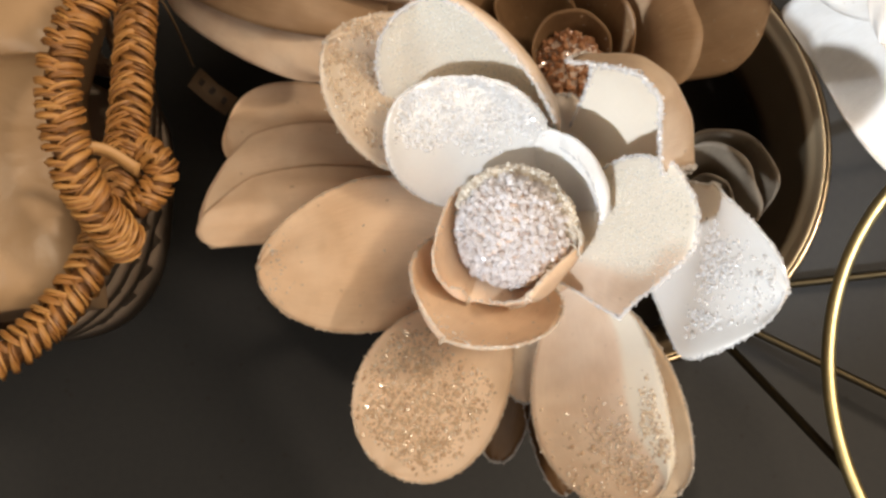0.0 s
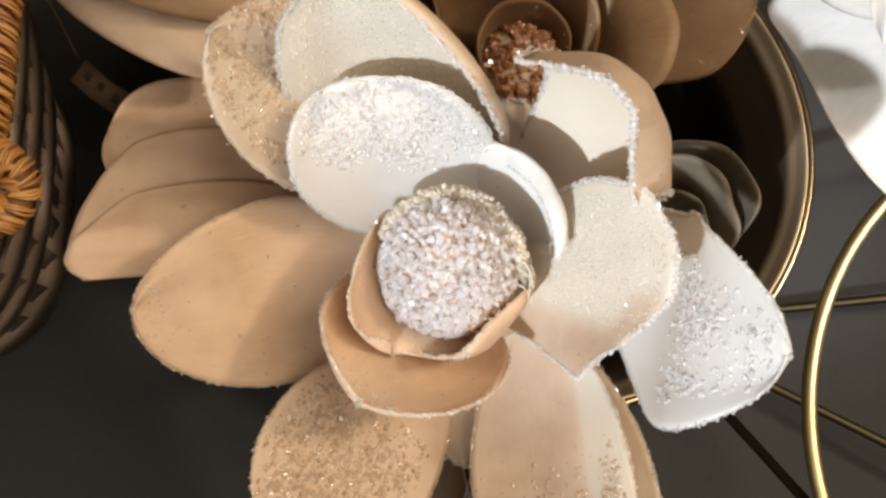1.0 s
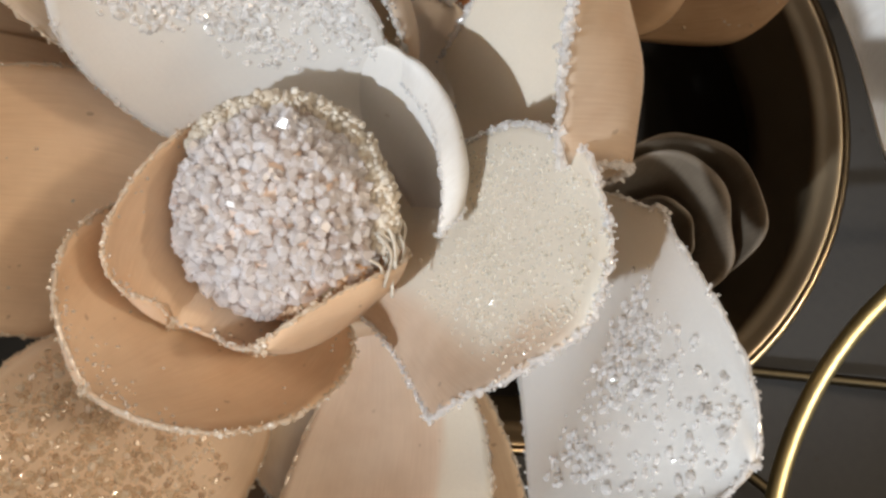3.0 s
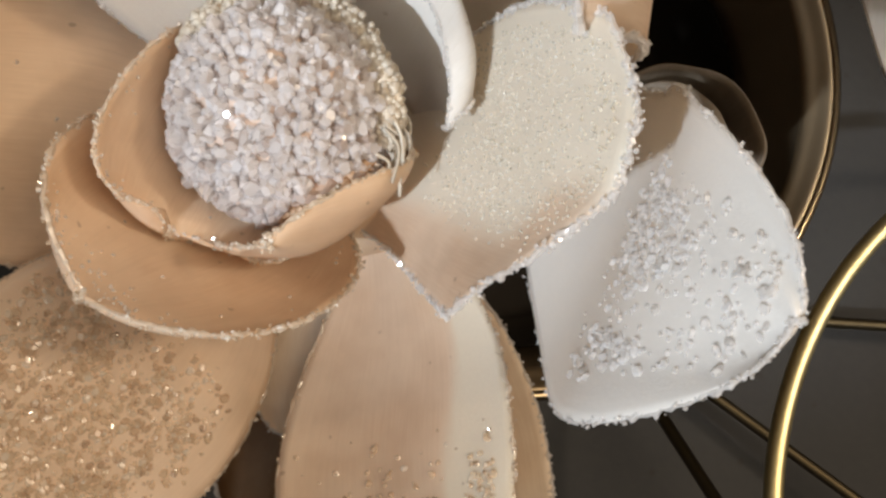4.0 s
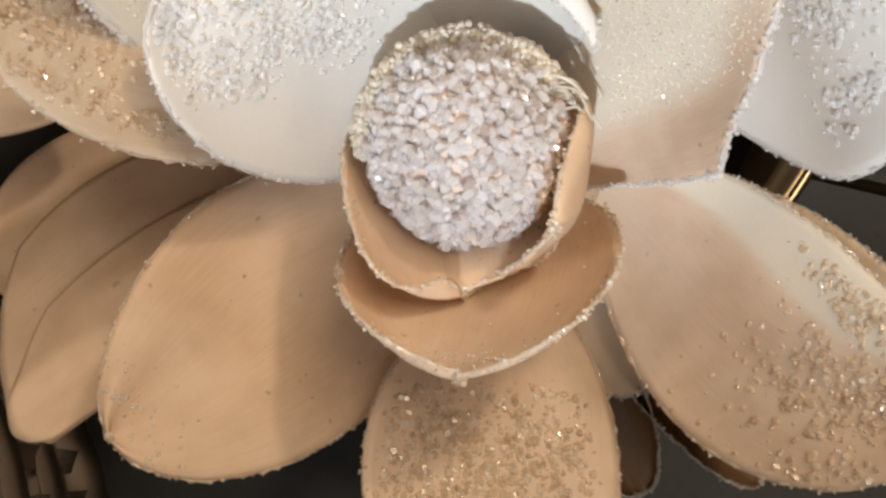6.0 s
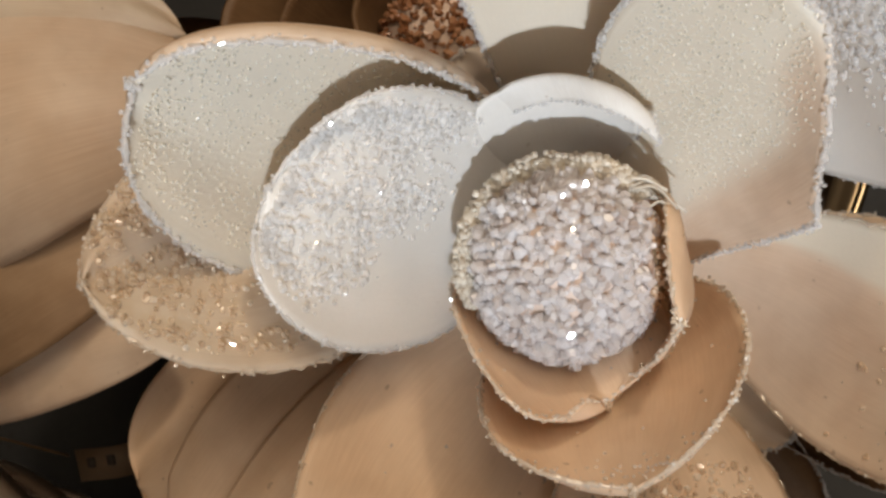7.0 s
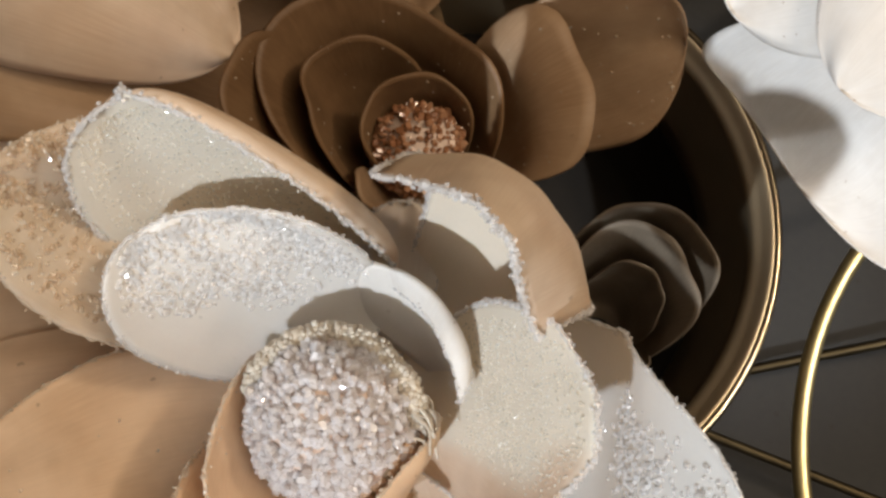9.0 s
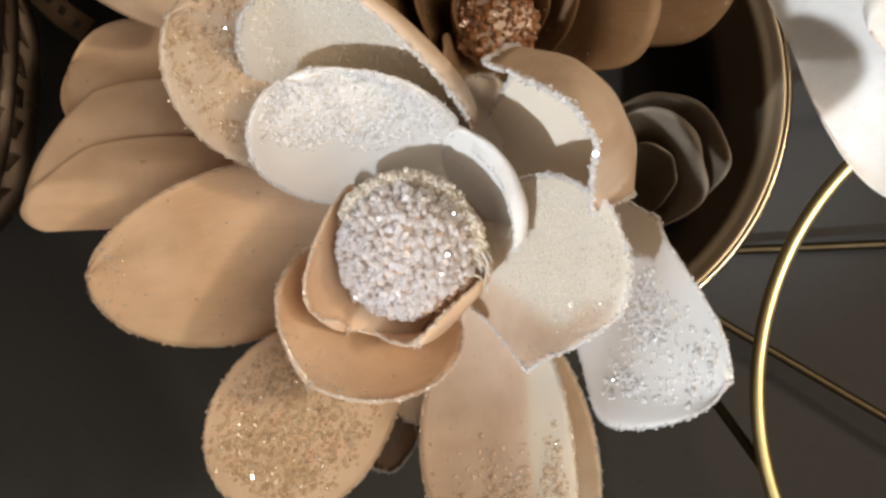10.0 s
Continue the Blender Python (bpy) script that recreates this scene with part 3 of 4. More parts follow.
petal(flower, Leaf((0.0190, 0.0810, 0.2030), (0.0175, 0.0985, 0.2094), (0.0008, 0.0924, 0.2448), (-0.0032, 0.1047, 0.2560), -0.214, 0.0240, 0.380, -0.003, -0.056, 0.516, 0.411, seed=3), PETAL_WHITE, lambda u, v: 0.8, (2600, 0.0019, lambda u, v: step(v, 0.30, 0.45) * step(u + 2.2 * v, 0.75, 1.15) * (0.3 + 0.7 * step(math.sin(9 * u + 1) + math.sin(13 * v), -0.8, 0.5))), label="white petal crusted with clear glitter")
petal(flower, Sheet([
    [(0.0252, 0.0936, 0.2103), (0.0321, 0.0880, 0.2084), (0.0393, 0.0818, 0.2068), (0.0459, 0.0753, 0.2055)],
    [(0.0273, 0.0991, 0.2303), (0.0398, 0.0984, 0.2321), (0.0482, 0.0905, 0.2302), (0.0497, 0.0773, 0.2252)],
    [(0.0272, 0.1009, 0.2337), (0.0423, 0.1001, 0.2410), (0.0517, 0.0913, 0.2408), (0.0522, 0.0758, 0.2343)],
    [(0.0285, 0.1012, 0.2169), (0.0397, 0.0919, 0.2328), (0.0463, 0.0832, 0.2367), (0.0470, 0.0695, 0.2294)],
], ripple=0.0002, seed=4), PETAL_WHITE, lambda u, v: 0.5, label="small cream petal hooded over the seed ball", edge=0.9)
petal(flower, Sheet([
    [(0.0340, 0.0940, 0.1965), (0.0400, 0.0900, 0.1965), (0.0460, 0.0850, 0.1970), (0.0520, 0.0800, 0.1975)],
    [(0.0517, 0.1228, 0.2231), (0.0641, 0.1182, 0.2340), (0.0772, 0.1050, 0.2337), (0.0793, 0.0888, 0.2220)],
    [(0.0465, 0.1209, 0.2483), (0.0655, 0.1169, 0.2670), (0.0770, 0.1037, 0.2650), (0.0804, 0.0870, 0.2417)],
    [(0.0342, 0.1070, 0.2629), (0.0606, 0.0897, 0.2963), (0.0487, 0.0882, 0.2928), (0.0610, 0.0775, 0.2547)],
], seed=5), PETAL_ROSE, lambda u, v: 0.75, label="cream petal hooded over, with a crusted margin", edge=2.0)
petal(flower, Sheet([
    [(0.0370, 0.0850, 0.1985), (0.0370, 0.0780, 0.1975), (0.0350, 0.0690, 0.1960), (0.0325, 0.0600, 0.1940)],
    [(0.0566, 0.0907, 0.2271), (0.0511, 0.0761, 0.2178), (0.0487, 0.0632, 0.2093), (0.0463, 0.0558, 0.2014)],
    [(0.0541, 0.0934, 0.2503), (0.0562, 0.0726, 0.2389), (0.0540, 0.0560, 0.2272), (0.0497, 0.0422, 0.2132)],
    [(0.0689, 0.0761, 0.2702), (0.0754, 0.0588, 0.2616), (0.0630, 0.0533, 0.2539), (0.0495, 0.0319, 0.2391)],
], 0.6, seed=6), PETAL_ROSE, lambda u, v: 0.85 * (1 - step(u, 0.3, 0.6)) * (1 - step(v, 0.82, 0.92) * step(u, -0.2, 0.2)), (2600, 0.0007, lambda u, v: step(v, 0.25, 0.6) * (1 - step(u, 0.2, 0.5))), label="frosted rounded cream petal", edge=1.6, grains=IVORY, rim_mat=CRYSTAL)
petal(flower, Leaf((0.0684, 0.0837, 0.2031), (0.0870, 0.0453, 0.2237), (0.0665, 0.0585, 0.2341), (0.0889, 0.0428, 0.2652), 0.807, 0.0262, 0.213, -0.216, -0.112, 0.413, 0.479, seed=7), PETAL_WHITE, lambda u, v: 0.9, (1500, 0.0019, lambda u, v: step(v, 0.3, 0.55) * (1 - step(abs(u), 0.45, 0.75)) * (0.2 + 0.65 * step(math.sin(7 * u + 3) + math.sin(11 * v + 1), -0.2, 0.9))), label="white petal thick with clear crystals")
# the coat's white edge is frost plus a strip of spotlight painted in
petal(flower, Leaf((0.0381, 0.0611, 0.1905), (0.0597, 0.0341, 0.1866), (0.0360, 0.0149, 0.1986), (0.0661, -0.0077, 0.2133), 0.348, 0.0225, 0.148, 0.224, -0.164, 0.591, 0.384, seed=8), PETAL_ROSE, lambda u, v: 0.95 * step(0.35 * v - u, 0.60, 0.72), (1300, 0.0018, lambda u, v: step(v, 0.45, 0.7) * (0.15 + 0.85 * step(math.sin(6 * u + 1) + math.sin(12 * v + 4), -0.4, 0.8))), label="long tan petal, its white edge frost and painted-in spotlight", grains=SAND, rim_mat=TAN_FROST)
petal(flower, Leaf((0.0429, 0.0590, 0.1790), (0.0620, 0.0307, 0.1750), (0.0560, 0.0128, 0.1830), (0.0760, -0.0100, 0.1900), 0.20, 0.0200, 0.2, 0.0, 0.0, 0.5, 0.42, seed=9), PETAL_PALE, label="cream back petal")
petal(flower, Leaf((0.0163, 0.0526, 0.1893), (0.0064, 0.0352, 0.1855), (-0.0075, 0.0184, 0.1873), (-0.0198, -0.0018, 0.1927), -0.424, 0.0276, 0.157, -0.094, -0.148, 0.665, 0.459, seed=10), PETAL, lambda u, v: 0.18 * step(v, 0.3, 0.5), (2300, 0.0021, lambda u, v: step(v, 0.28, 0.45) * (1 - step(v, 0.8, 0.95)) * (1 - 0.8 * step(abs(u), 0.6, 0.9))), label="tan petal strewn with gold glitter", grains=SAND, rim_mat=TAN_FROST)
petal(flower, Leaf((0.0231, 0.0630, 0.1929), (0.0185, 0.0534, 0.2018), (0.0077, 0.0453, 0.2169), (-0.0001, 0.0347, 0.2309), 0.345, 0.0263, 0.722, 0.148, 0.155, 0.507, 0.364, seed=11), PETAL, None, (260, 0.0009, lambda u, v: max(step(abs(u), 0.75, 0.98), step(v, 0.8, 0.97)) + 0.03), label="deep cupped tan petal with a frosted rim", edge=1.3, rim_mat=TAN_FROST)
petal(flower, Leaf((0.0113, 0.0683, 0.1917), (-0.0161, 0.0712, 0.1970), (-0.0297, 0.0612, 0.2057), (-0.0564, 0.0577, 0.2208), -0.234, 0.0256, 0.128, -0.212, -0.174, 0.50, 0.521, seed=12), PETAL, None, (260, 0.0009, lambda u, v: max(step(abs(u), 0.75, 0.98), step(v, 0.8, 0.97)) + 0.03), label="broad smooth tan petal", edge=0.9, rim_mat=TAN_FROST)
OUTER = np.array([
    [(0.0035, 0.0751, 0.1857), (0.0030, 0.0853, 0.1865), (0.0022, 0.0953, 0.1869), (0.0007, 0.1043, 0.1868)],
    [(-0.0300, 0.0741, 0.1895), (-0.0284, 0.0857, 0.1944), (-0.0279, 0.0999, 0.1952), (-0.0297, 0.1167, 0.1919)],
    [(-0.0619, 0.0709, 0.1921), (-0.0572, 0.0832, 0.1974), (-0.0544, 0.0996, 0.1985), (-0.0539, 0.1201, 0.1953)],
    [(-0.0905, 0.0642, 0.1936), (-0.0816, 0.0781, 0.1954), (-0.0774, 0.0939, 0.1966), (-0.0736, 0.1079, 0.1955)],
])
petal(flower, Sheet(OUTER, 0.5, seed=13), PETAL, None, edge=False, label="smooth tan outer petal")
petal(flower, Sheet(OUTER[:, :1] + (OUTER - OUTER[:, :1]) * (0.96, 0.62, 0.8) + (0, 0, 0.0032), 0.6, seed=22), PETAL, None, edge=False, label="narrow tan petal lying on the outer one")
petal(flower, Leaf((0.0100, 0.0840, 0.1860), (-0.0144, 0.0930, 0.1880), (-0.0446, 0.1111, 0.1868), (-0.0762, 0.1174, 0.1829), 0.430, 0.0236, 0.239, 0.024, 0.020, 0.626, 0.369, seed=14), PETAL, None, edge=False, label="smooth tan outer petal")
petal(flower, Leaf((0.0149, 0.0754, 0.2012), (0.0128, 0.0750, 0.2147), (0.0069, 0.0480, 0.2191), (0.0074, 0.0478, 0.2194), -0.391, 0.0210, 0.777, 0.200, 0.143, 0.398, 0.325, seed=15), PETAL, None, (260, 0.0009, lambda u, v: max(step(abs(u), 0.75, 0.98), step(v, 0.8, 0.97)) + 0.03), label="inner tan cup petal", rim_mat=TAN_FROST)
petal(flower, Leaf((0.0269, 0.0601, 0.1996), (0.0328, 0.0551, 0.2105), (0.0347, 0.0496, 0.2141), (0.0248, 0.0462, 0.2356), 0.878, 0.0204, 0.740, 0.212, 0.268, 0.502, 0.556, seed=16), PETAL, None, label="inner tan cup petal", rim_mat=TAN_FROST)
bm = bmesh.new()
bmesh.ops.create_icosphere(bm, subdivisions=3, radius=1.0)
for ve in bm.verts:
    ve.co = Vector((0.030 + ve.co.x * 0.019, 0.070 + ve.co.y * 0.017, 0.190 + ve.co.z * 0.012)) * (1 + 0.01 * noise.noise(ve.co * 5))
part("receptacle", bm, PETAL, flower, "tan wood base of the flower")
BALL, BALL_R = np.array([0.0211, 0.0689, 0.2229]), 0.0172
crystal_ball(flower, BALL, BALL_R * 0.96, 3600, 0.0021, SUGAR, label="round seed head covered in clear crystals", bare=((0.55, -0.75, 0.05, 0.42), (0.02, -0.05, 1.0, 0.07)))
rim_path = [BALL + BALL_R * 1.04 * unit(np.array(d)) for d in ((-0.95, 0.45, 0.20), (-0.75, 0.8, 0.30), (-0.2, 1.0, 0.38), (0.45, 0.9, 0.42), (0.95, 0.35, 0.4), (1.0, -0.15, 0.25))]
granules(flower, rim_path, 0.0024, 1900, 0.00075, label="crumbly cream granules caked round the seed head")
granules(flower, rim_path[3:], 0.0024, 260, 0.0010, label="coarse cream granules beside the seed head")
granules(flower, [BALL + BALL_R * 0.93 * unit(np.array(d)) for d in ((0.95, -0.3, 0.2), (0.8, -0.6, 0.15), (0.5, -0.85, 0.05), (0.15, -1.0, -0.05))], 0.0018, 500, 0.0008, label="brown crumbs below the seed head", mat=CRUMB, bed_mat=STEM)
mesh_object("stem", *tube(spline([(0.026, 0.064, 0.196), (0.032, 0.075, 0.15), (0.05, 0.105, 0.07), (0.06, 0.13, 0.012)], 24), 0.004, 10), STEM, flower)

petal(flower, Leaf((0.027, 0.058, 0.186), (0.028, 0.046, 0.178), (0.029, 0.036, 0.174), (0.029, 0.020, 0.170), 0.0, 0.011, 0.2, 0, 0, 0.5, 0.45, seed=17), PETAL_PALE, label="cream back petal")
petal(flower, Leaf((0.027, 0.050, 0.165), (0.026, 0.034, 0.150), (0.024, 0.018, 0.140), (0.020, 0.000, 0.136), 0.2, 0.013, 1.1, 0.5, 0.5, 0.5, 0.45, seed=18), PETAL_SHADE_BROWN, label="curled brown under petal")
petal(flower, Leaf((0.030, 0.050, 0.165), (0.036, 0.030, 0.148), (0.041, 0.012, 0.138), (0.046, -0.012, 0.134), -0.2, 0.013, 0.9, 0.5, 0.5, 0.5, 0.45, seed=19), PETAL_SHADE_BROWN, label="curled brown under petal")
petal(flower, Leaf((0.030, 0.082, 0.198), (0.034, 0.095, 0.204), (0.038, 0.106, 0.210), (0.041, 0.116, 0.214), 0.0, 0.010, 0.3, 0, 0, 0.5, 0.4, seed=20), PETAL_PALE, lambda u, v: 0.4, label="small cream inner petal")

rng = np.random.default_rng(5)
hairs = Soup()
for k in range(16):
    a = BALL + BALL_R * 1.05 * unit(np.array([1.0, rng.uniform(-0.35, 0.35), rng.uniform(0.1, 0.45)]))
    e = a + np.array([rng.uniform(0.001, 0.004), rng.uniform(-0.009, -0.004), rng.uniform(-0.006, -0.001)])
    hairs.add(*tube(spline([a, (a + e) / 2 + np.array([0.0015, 0.001, 0.001]) * rng.uniform(0.3, 1.3), e], 8), 0.00028, 4))
hairs.object("fibre_tuft", GRAIN, flower, "dry pale fibres beside the seed head", True)

# ---- the flower in the pot, its tan petals coloured brown for shade ----
brown = thing("magnolia_flower", "tan wood magnolia coloured brown for shade, with an amber crystal seed head", "flower", "flowers in the pot")
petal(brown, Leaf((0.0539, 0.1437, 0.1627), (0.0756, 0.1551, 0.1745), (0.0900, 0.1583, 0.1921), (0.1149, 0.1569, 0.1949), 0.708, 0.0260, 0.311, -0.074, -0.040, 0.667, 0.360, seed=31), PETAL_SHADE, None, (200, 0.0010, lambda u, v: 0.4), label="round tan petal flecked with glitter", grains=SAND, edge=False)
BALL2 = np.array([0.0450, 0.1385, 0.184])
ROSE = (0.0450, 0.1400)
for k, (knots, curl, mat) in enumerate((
        ([(222, 0.032, 0.201), (190, 0.042, 0.208), (160, 0.0455, 0.212), (132, 0.042, 0.205)], 0.0, PETAL_SHADE_BROWN),
        ([(208, 0.028, 0.199), (172, 0.036, 0.206), (137, 0.0405, 0.207), (98, 0.031, 0.204), (58, 0.022, 0.203), (14, 0.021, 0.202), (-28, 0.023, 0.199)], 0.002, PETAL_SHADE_BROWN),
        ([(220, 0.023, 0.197), (176, 0.026, 0.202), (146, 0.030, 0.203), (108, 0.023, 0.202), (72, 0.017, 0.199)], 0.0, PETAL_SHADE_BROWN),
        ([(235, 0.0125, 0.192), (172, 0.0135, 0.198), (110, 0.0135, 0.199), (50, 0.0140, 0.197), (-14, 0.0150, 0.194)], 0.0, PETAL_SHADE_BROWN),
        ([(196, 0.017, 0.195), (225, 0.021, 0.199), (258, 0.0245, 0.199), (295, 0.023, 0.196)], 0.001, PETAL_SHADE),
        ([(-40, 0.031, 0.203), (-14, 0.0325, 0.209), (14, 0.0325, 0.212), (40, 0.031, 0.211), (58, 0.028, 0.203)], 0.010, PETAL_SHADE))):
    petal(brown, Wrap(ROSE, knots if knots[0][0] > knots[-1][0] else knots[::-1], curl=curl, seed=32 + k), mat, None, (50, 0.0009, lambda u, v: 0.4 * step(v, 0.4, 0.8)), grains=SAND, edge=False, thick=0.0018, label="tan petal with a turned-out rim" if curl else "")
crystal_ball(brown, BALL2, 0.0115, 700, 0.0020, AMBER, label="amber crystal seed head")
mesh_object("stem", *tube(spline([(0.046, 0.138, 0.172), (0.052, 0.14, 0.12), (0.06, 0.145, 0.06), (0.065, 0.147, 0.011)], 20), 0.004, 10), STEM, brown)

# ---- the bud inside the pot ----
bud = thing("magnolia_bud", "half-open grey-brown wood bud sunk in the pot", "flower", "flowers in the pot")
HEART = (0.1080, 0.1040)
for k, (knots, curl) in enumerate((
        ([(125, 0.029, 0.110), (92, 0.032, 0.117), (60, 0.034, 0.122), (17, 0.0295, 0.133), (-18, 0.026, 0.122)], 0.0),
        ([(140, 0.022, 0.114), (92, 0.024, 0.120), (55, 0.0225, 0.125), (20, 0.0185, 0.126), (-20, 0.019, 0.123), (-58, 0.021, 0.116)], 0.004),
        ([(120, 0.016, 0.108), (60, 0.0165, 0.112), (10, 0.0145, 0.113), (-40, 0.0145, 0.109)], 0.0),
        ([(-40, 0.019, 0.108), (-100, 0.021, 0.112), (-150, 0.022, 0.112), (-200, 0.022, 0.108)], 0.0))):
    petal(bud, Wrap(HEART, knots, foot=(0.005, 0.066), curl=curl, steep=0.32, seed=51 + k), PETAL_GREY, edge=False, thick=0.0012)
mesh_object("stem", *tube(spline([(0.1, 0.108, 0.078), (0.092, 0.12, 0.05), (0.08, 0.135, 0.011)], 16), 0.0035, 10), STEM, bud)

# ---- the pale flowers round the edge ----
def arch(base, tip, rise, half, cup, seed, mat, coat=None, turn=0.0, swell=0.5, blunt=0.45, parent=None, label=""):
    b, t = np.array(base), np.array(tip)
    up = np.array([0, 0, rise])
    return petal(parent, Leaf(b, b + (t - b) * 0.33 + up, b + (t - b) * 0.7 + up, t, turn, half, cup, 0.1, 0.1, swell, blunt, ripple=0.001, seed=seed), mat, coat, edge=False, label=label)


west = thing("magnolia_flower", "large pink-white and tan wood magnolia between the basket and the pot", "flower", "flowers in the pot")
arch((-0.088, 0.205, 0.185), (0.003, 0.158, 0.208), 0.055, 0.033, -0.75, 61, PETAL_ROSE, parent=west, label="broad pink-white outer petal")
arch((-0.070, 0.225, 0.185), (0.006, 0.172, 0.208), 0.055, 0.022, -0.6, 62, PETAL_PALE, parent=west, turn=0.5, label="narrow cream petal")
# dull tan puts shade into this petal's colour
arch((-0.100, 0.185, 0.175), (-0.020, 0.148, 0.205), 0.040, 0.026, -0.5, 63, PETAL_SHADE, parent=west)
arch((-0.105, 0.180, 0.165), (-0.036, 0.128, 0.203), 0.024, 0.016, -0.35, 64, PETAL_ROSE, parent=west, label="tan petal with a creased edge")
# wide dark blade, added to cover the floor in the gap between the flowers
arch((-0.070, 0.230, 0.130), (0.018, 0.185, 0.120), 0.012, 0.042, -0.2, 66, PETAL_SHADE_BROWN, parent=west)
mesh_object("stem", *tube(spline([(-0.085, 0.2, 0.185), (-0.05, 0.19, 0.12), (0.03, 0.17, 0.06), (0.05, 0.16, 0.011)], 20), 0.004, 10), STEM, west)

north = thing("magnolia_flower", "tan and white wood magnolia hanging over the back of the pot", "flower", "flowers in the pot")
# the dull tan petals here carry shade in their colour
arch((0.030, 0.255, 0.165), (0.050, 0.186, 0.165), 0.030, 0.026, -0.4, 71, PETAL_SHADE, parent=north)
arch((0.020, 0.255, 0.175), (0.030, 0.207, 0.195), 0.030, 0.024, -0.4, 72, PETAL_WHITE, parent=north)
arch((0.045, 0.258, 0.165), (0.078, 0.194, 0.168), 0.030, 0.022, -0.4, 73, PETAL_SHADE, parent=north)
mesh_object("stem", *tube(spline([(0.035, 0.25, 0.165), (0.055, 0.2, 0.13), (0.065, 0.16, 0.06), (0.07, 0.15, 0.011)], 20), 0.004, 10), STEM, north)

east = thing("magnolia_flower", "bright white wood magnolia leaning over the floor", "flower", "flowers in the pot")
petal(east, Leaf((0.1839, 0.1514, 0.1810), (0.1704, 0.1446, 0.1739), (0.1633, 0.1352, 0.1584), (0.1539, 0.1304, 0.1543), 0.165, 0.0478, 0.528, -0.023, -0.002, 0.649, 0.389, ripple=0.001, seed=81), PETAL_WHITE, edge=False, label="broad white outer petal")
arch((0.205, 0.195, 0.185), (0.130, 0.168, 0.190), 0.020, 0.030, -0.35, 82, PETAL_WHITE, parent=east, label="white upper petal")
arch((0.215, 0.180, 0.190), (0.150, 0.140, 0.200), 0.022, 0.030, -0.35, 83, PETAL_WHITE, parent=east, label="white upper petal")
mesh_object("stem", *tube(spline([(0.205, 0.18, 0.185), (0.225, 0.215, 0.13), (0.235, 0.25, 0.06), (0.24, 0.27, 0.0)], 20), 0.004, 10), STEM, east)

# ---- the basket ----
def braid(name, parent, path, bundle, step_len, slant, label):
    rng = np.random.default_rng(len(path) + int(bundle * 1e5))
    path = np.asarray(path, float)
    t, s, u = frames_along(path)
    u = np.array([0, 0, 1.0]) - t * t[:, 2:3]
    u /= np.linalg.norm(u, axis=1)[:, None]
    s = np.cross(t, u)
    arc = np.r_[0, np.cumsum(np.linalg.norm(np.diff(path, axis=0), axis=1))]
    core = mesh_object(name, *tube(path, bundle * 0.80, 10), CORD, parent, label)
    soup = Soup()
    k = np.linspace(0, 1, 9)
    for d in np.arange(0.002, arc[-1] - 0.002, step_len):
        for side in (1, -1):
            slack, lay = rng.normal(0, 0.10), rng.normal(0, 0.0006)
            for fib in range(6):
                turn = fib * math.pi / 3 + 2.6 * k * side + slack * 8 + rng.normal(0, 0.3)
                fat = 0.00088 * rng.uniform(0.8, 1.2) * (0.45 + 0.55 * np.sin(np.pi * np.clip(k, 0.06, 0.94)))
                a = np.linspace(side * 2.1, -side * 0.42, 9) + slack
                at = d + (side > 0) * step_len * 0.5 + slant * (k - 0.5) + lay + fat * np.cos(turn)
                r = bundle * (0.92 + 0.20 * np.sin(np.pi * k)) + fat * np.sin(turn)
                i = np.interp(at, arc, np.arange(len(arc)))
                pick = lambda m: np.stack([np.interp(i, np.arange(len(arc)), m[:, c]) for c in range(3)], 1)
                pts = pick(path) + (r * np.sin(a))[:, None] * pick(s) + (r * np.cos(a))[:, None] * pick(u)
                soup.add(*tube(pts, 0.00050 * rng.uniform(0.7, 1.3) * (0.5 + 0.5 * np.sin(np.pi * np.clip(k, 0.08, 0.92))), 5))
    soup.object("raffia_weave", RAFFIA, core, "twisted golden raffia strands", True)
    return core


BASKET = np.array([-0.215, 0.135])


def oval(rx, ry, z, a):
    c, s = np.cos(a), np.sin(a)
    k = (np.abs(c) ** 3 + np.abs(s) ** 3) ** (-1 / 3)
    return np.stack([BASKET[0] + rx * k * c, BASKET[1] + ry * k * s, np.full(len(a), z)], 1)


def strip(path, width, thick, up):
    """A flat band along a path; up: its width direction."""
    p, w = np.asarray(path, float), np.asarray(up, float)
    t = np.gradient(p, axis=0)
    o = np.cross(t, w)
    o /= np.linalg.norm(o, axis=1)[:, None]
    v = np.stack([p - w * width / 2 - o * thick / 2, p + w * width / 2 - o * thick / 2, p + w * width / 2 + o * thick / 2, p - w * width / 2 + o * thick / 2], 1).reshape(-1, 3)
    n = len(p)
    f = [(i * 4 + j, i * 4 + (j + 1) % 4, i * 4 + 4 + (j + 1) % 4, i * 4 + 4 + j) for i in range(n - 1) for j in range(4)]
    return v, f + [(3, 2, 1, 0), (4 * n - 4, 4 * n - 3, 4 * n - 2, 4 * n - 1)]


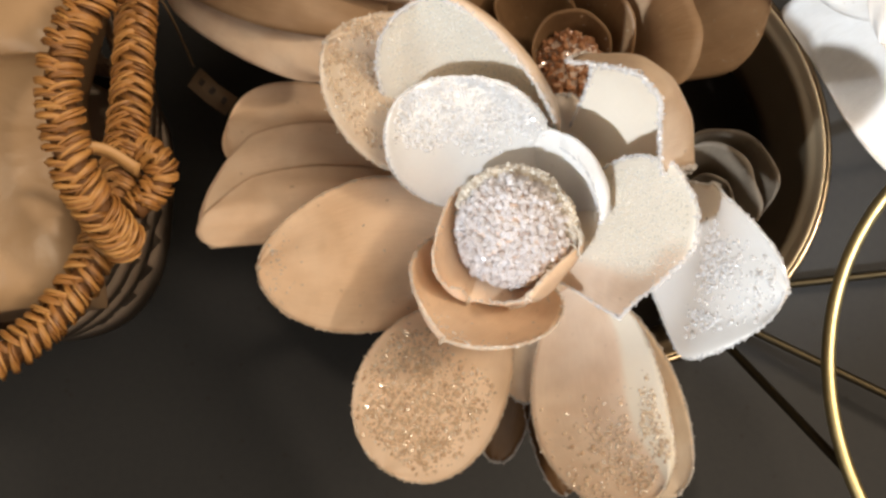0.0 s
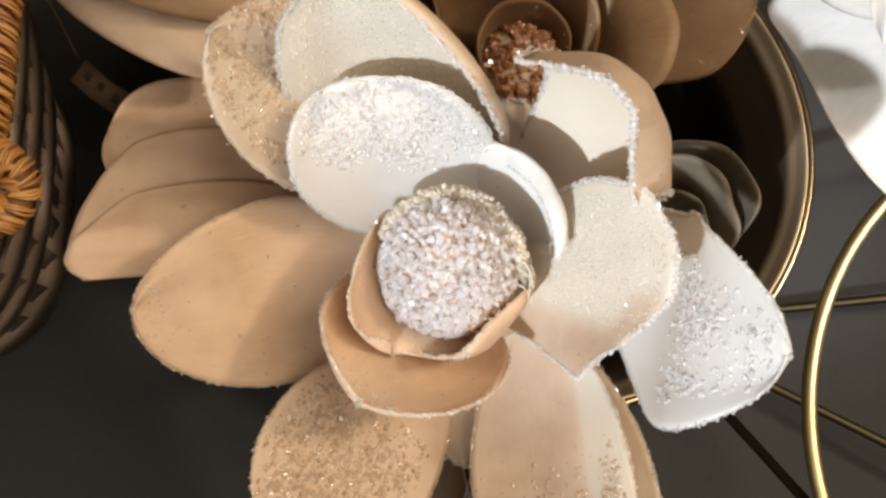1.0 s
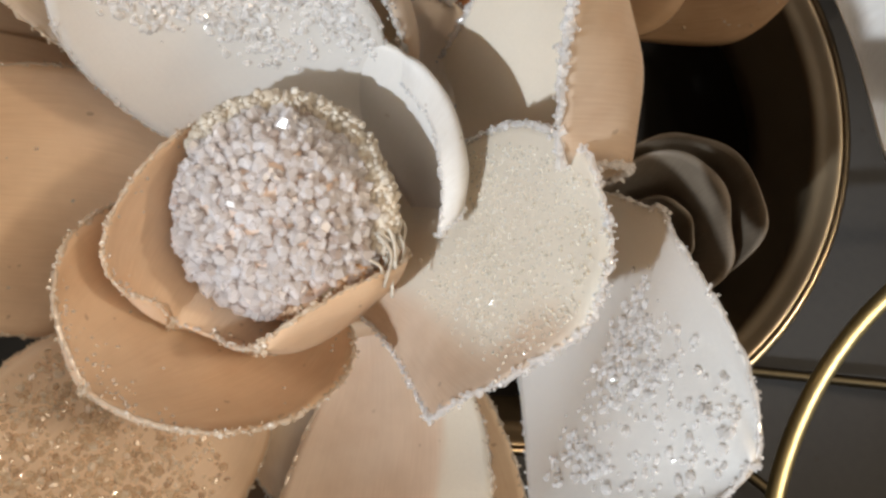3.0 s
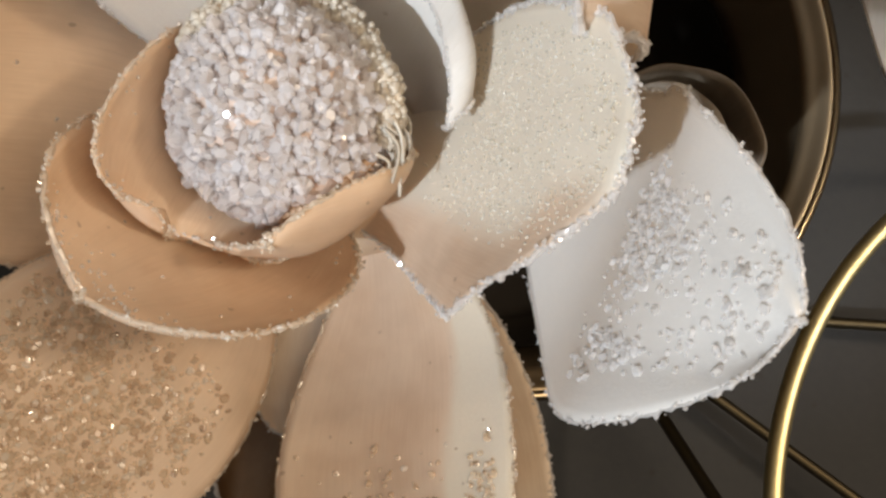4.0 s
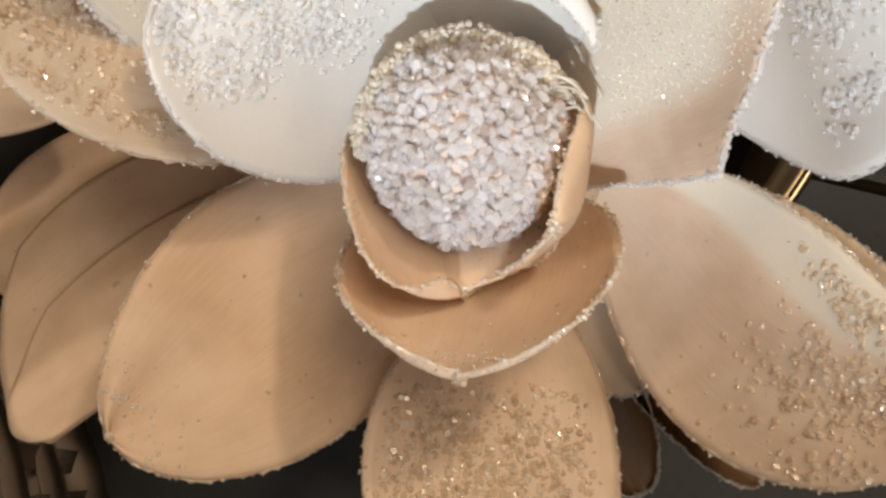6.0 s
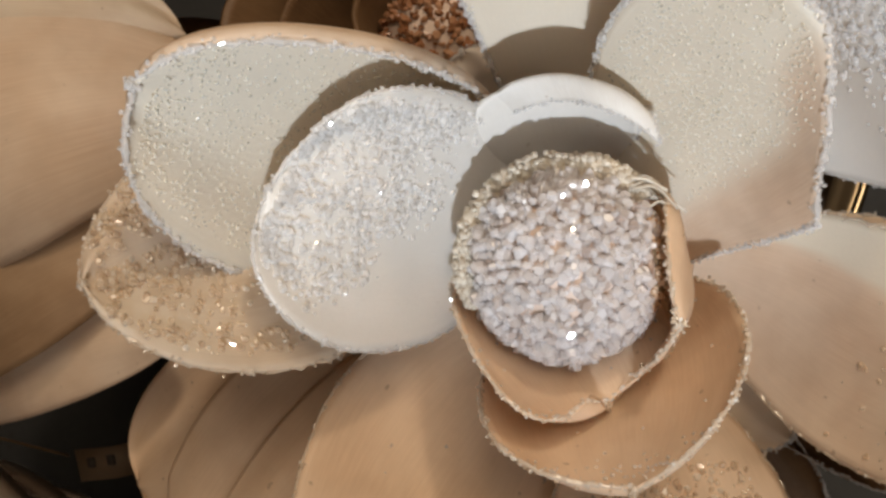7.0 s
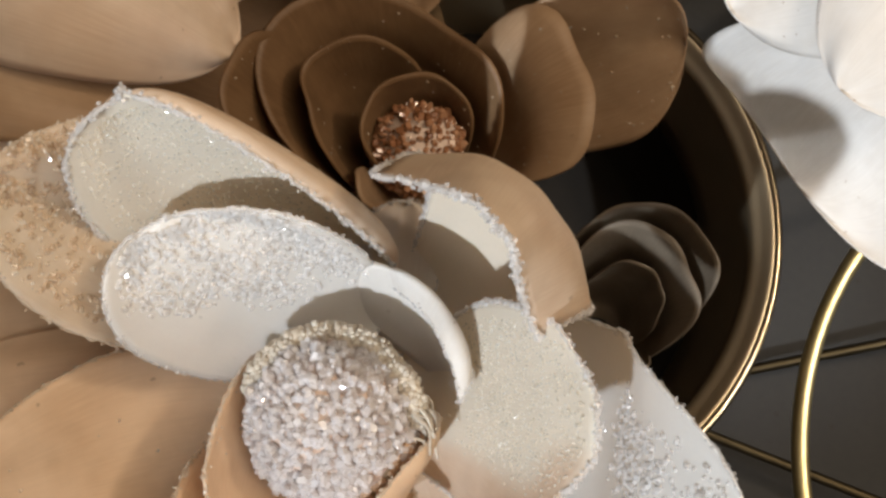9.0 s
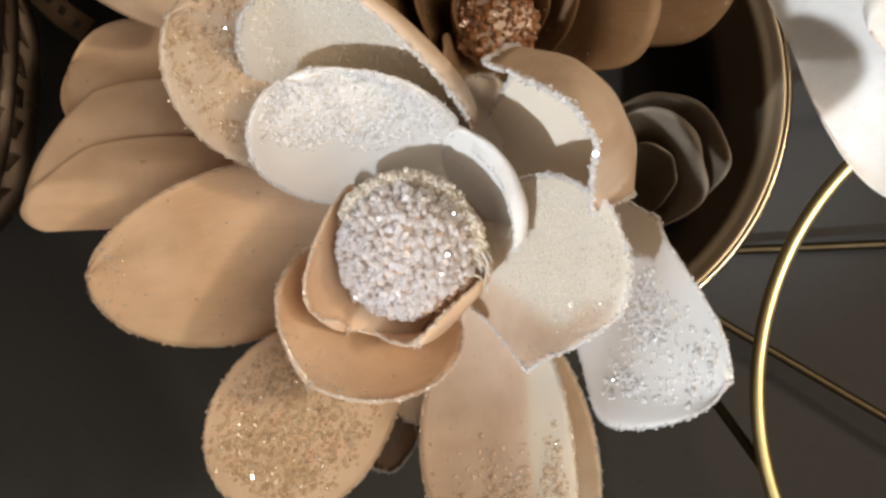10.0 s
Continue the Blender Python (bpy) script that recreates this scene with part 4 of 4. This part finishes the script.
def basket():
    root = thing("wicker_basket", "golden braided raffia basket with a pale slatted body", "basket")
    a = np.linspace(-math.pi, math.pi, 150)
    braid("rim_braid", root, oval(0.109, 0.115, 0.197, a), 0.0060, 0.0036, 0.006, "braided raffia rim")
    handle = [(-0.088, 0.215, 0.165), (-0.098, 0.178, 0.205), (-0.106, 0.150, 0.224), (-0.115, 0.132, 0.229), (-0.118, 0.115, 0.230), (-0.116, 0.101, 0.229), (-0.112, 0.086, 0.226), (-0.106, 0.075, 0.218), (-0.100, 0.067, 0.206)]
    braid("handle", root, spline(handle, 60), 0.0060, 0.0034, 0.005, "braided raffia handle")
    loop = [(-0.102, 0.103, 0.196), (-0.094, 0.097, 0.202), (-0.093, 0.089, 0.203), (-0.100, 0.079, 0.206)]
    braid("loop_braid", root, spline(loop, 26), 0.0045, 0.0034, 0.005, "raffia lashing")
    for pts in ([(-0.116, 0.094, 0.226), (-0.106, 0.095, 0.222), (-0.096, 0.090, 0.216)], [(-0.112, 0.140, 0.229), (-0.104, 0.148, 0.232), (-0.092, 0.158, 0.225), (-0.090, 0.166, 0.21)]):
        v, f = strip(spline(pts, 14), 0.0042, 0.0012, (0.35, 0.75, 0.55))
        mesh_object("cane_tie", v, f, CANE, root, "flat pale cane tie")
    n = 34
    for i in range(n):
        t = 2 * math.pi * i / n
        d = oval(0.114, 0.120, 0, np.array([t]))[0, :2] - BASKET
        pts = [(*(BASKET + d * k), z) for k, z in ((0.93, 0.190), (0.82, 0.14), (0.70, 0.08), (0.60, 0.012))]
        v, f = strip(spline(pts, 8), 0.0085, 0.0011, (-math.sin(t), math.cos(t), 0))
        mesh_object("slat", v, f, LINER, root)
    aa = np.linspace(0, 2 * math.pi, 90)
    for z, k, w in ((0.183, 0.925, 0.016), (0.140, 0.828, 0.012), (0.100, 0.752, 0.014), (0.060, 0.68, 0.014), (0.018, 0.617, 0.03)):
        v, f = strip(oval(0.114 * k, 0.120 * k, z, aa), w, 0.0012, (0, 0, 1))
        mesh_object("band", v, f, LINER, root)
    bm = bmesh.new()
    bmesh.ops.create_cone(bm, cap_ends=True, segments=60, radius1=0.066, radius2=0.068, depth=0.006, matrix=Matrix.Translation((BASKET[0], BASKET[1], 0.004)) @ Matrix.Diagonal((1, 1.05, 1, 1)))
    part("bottom", bm, LINER, root)
    return root


basket()


def packet(at, turn, size, seed, label):
    """A soft paper packet in clear wrap: rounded, puffed and creased."""
    bm = bmesh.new()
    bmesh.ops.create_cube(bm, size=1)
    bmesh.ops.subdivide_edges(bm, edges=bm.edges[:], cuts=11, use_grid_fill=True)
    for ve in bm.verts:
        c = ve.co.copy()
        puff = (1 - (2 * c.x) ** 4) * (1 - (2 * c.y) ** 4)
        c.z *= 0.62 + 0.38 * puff
        k = noise.noise(Vector((c.x * 4 + seed, c.y * 4, c.z * 3))) * 0.05 + noise.noise(Vector((c.x * 13 + seed, c.y * 9, 2.0))) * 0.018
        ve.co = Vector((c.x * size[0], c.y * size[1], (c.z + k) * size[2]))
    ob = thing("packet", label, "packet", "packets in the basket")
    part("paper_body", bm, PACK, ob)
    v, f = strip([(-size[0] * 0.5, y, size[2] * 0.14) for y in np.linspace(-size[1] / 2, size[1] / 2, 9)], 0.006, 0.0007, (0.9, 0.0, 0.3))
    mesh_object("wrap_seam", v, f, WRAP, ob, "shiny clear wrap seam")
    v, f = strip([(x, size[1] * 0.505, size[2] * 0.10) for x in np.linspace(-size[0] / 2, size[0] / 2, 9)], 0.006, 0.0007, (0.0, 0.9, 0.3))
    mesh_object("wrap_seam", v, f, WRAP, ob, "shiny clear wrap seam")
    ob.matrix_world = pose(*at, *turn)
    return ob


packet((-0.168, 0.096, 0.166), (4, 8, 9), (0.074, 0.092, 0.05), 1.0, "tan paper packet in clear wrap inside the basket")
packet((-0.176, 0.186, 0.160), (-6, 4, -8), (0.085, 0.085, 0.05), 5.0, "tan paper packet in clear wrap inside the basket")
packet((-0.245, 0.125, 0.140), (2, -10, 30), (0.080, 0.100, 0.05), 9.0, "tan paper packet in clear wrap inside the basket")

tag = thing("price_tag", "small creased paper price tag hanging by the basket", "price tag")
v, f = strip([(-0.098, 0.148, 0.1495), (-0.091, 0.142, 0.147), (-0.084, 0.138, 0.143)], 0.010, 0.0006, (0.55, 0.6, 0.35))
mesh_object("card", v, f, CARD, tag)
for dx in (0.0, 0.004, 0.0085):
    v, f = strip([(-0.0955 + dx, 0.1465 - dx * 0.8, 0.1496 - dx * 0.3), (-0.0940 + dx, 0.1452 - dx * 0.8, 0.1492 - dx * 0.3)], 0.0030, 0.0008, (0.55, 0.6, 0.35))
    mesh_object("printed_bar", v, f, INK, tag)
mesh_object("string", *tube(spline([(-0.098, 0.152, 0.150), (-0.100, 0.160, 0.175), (-0.103, 0.165, 0.190)], 12), 0.0004, 5), STEM, tag)
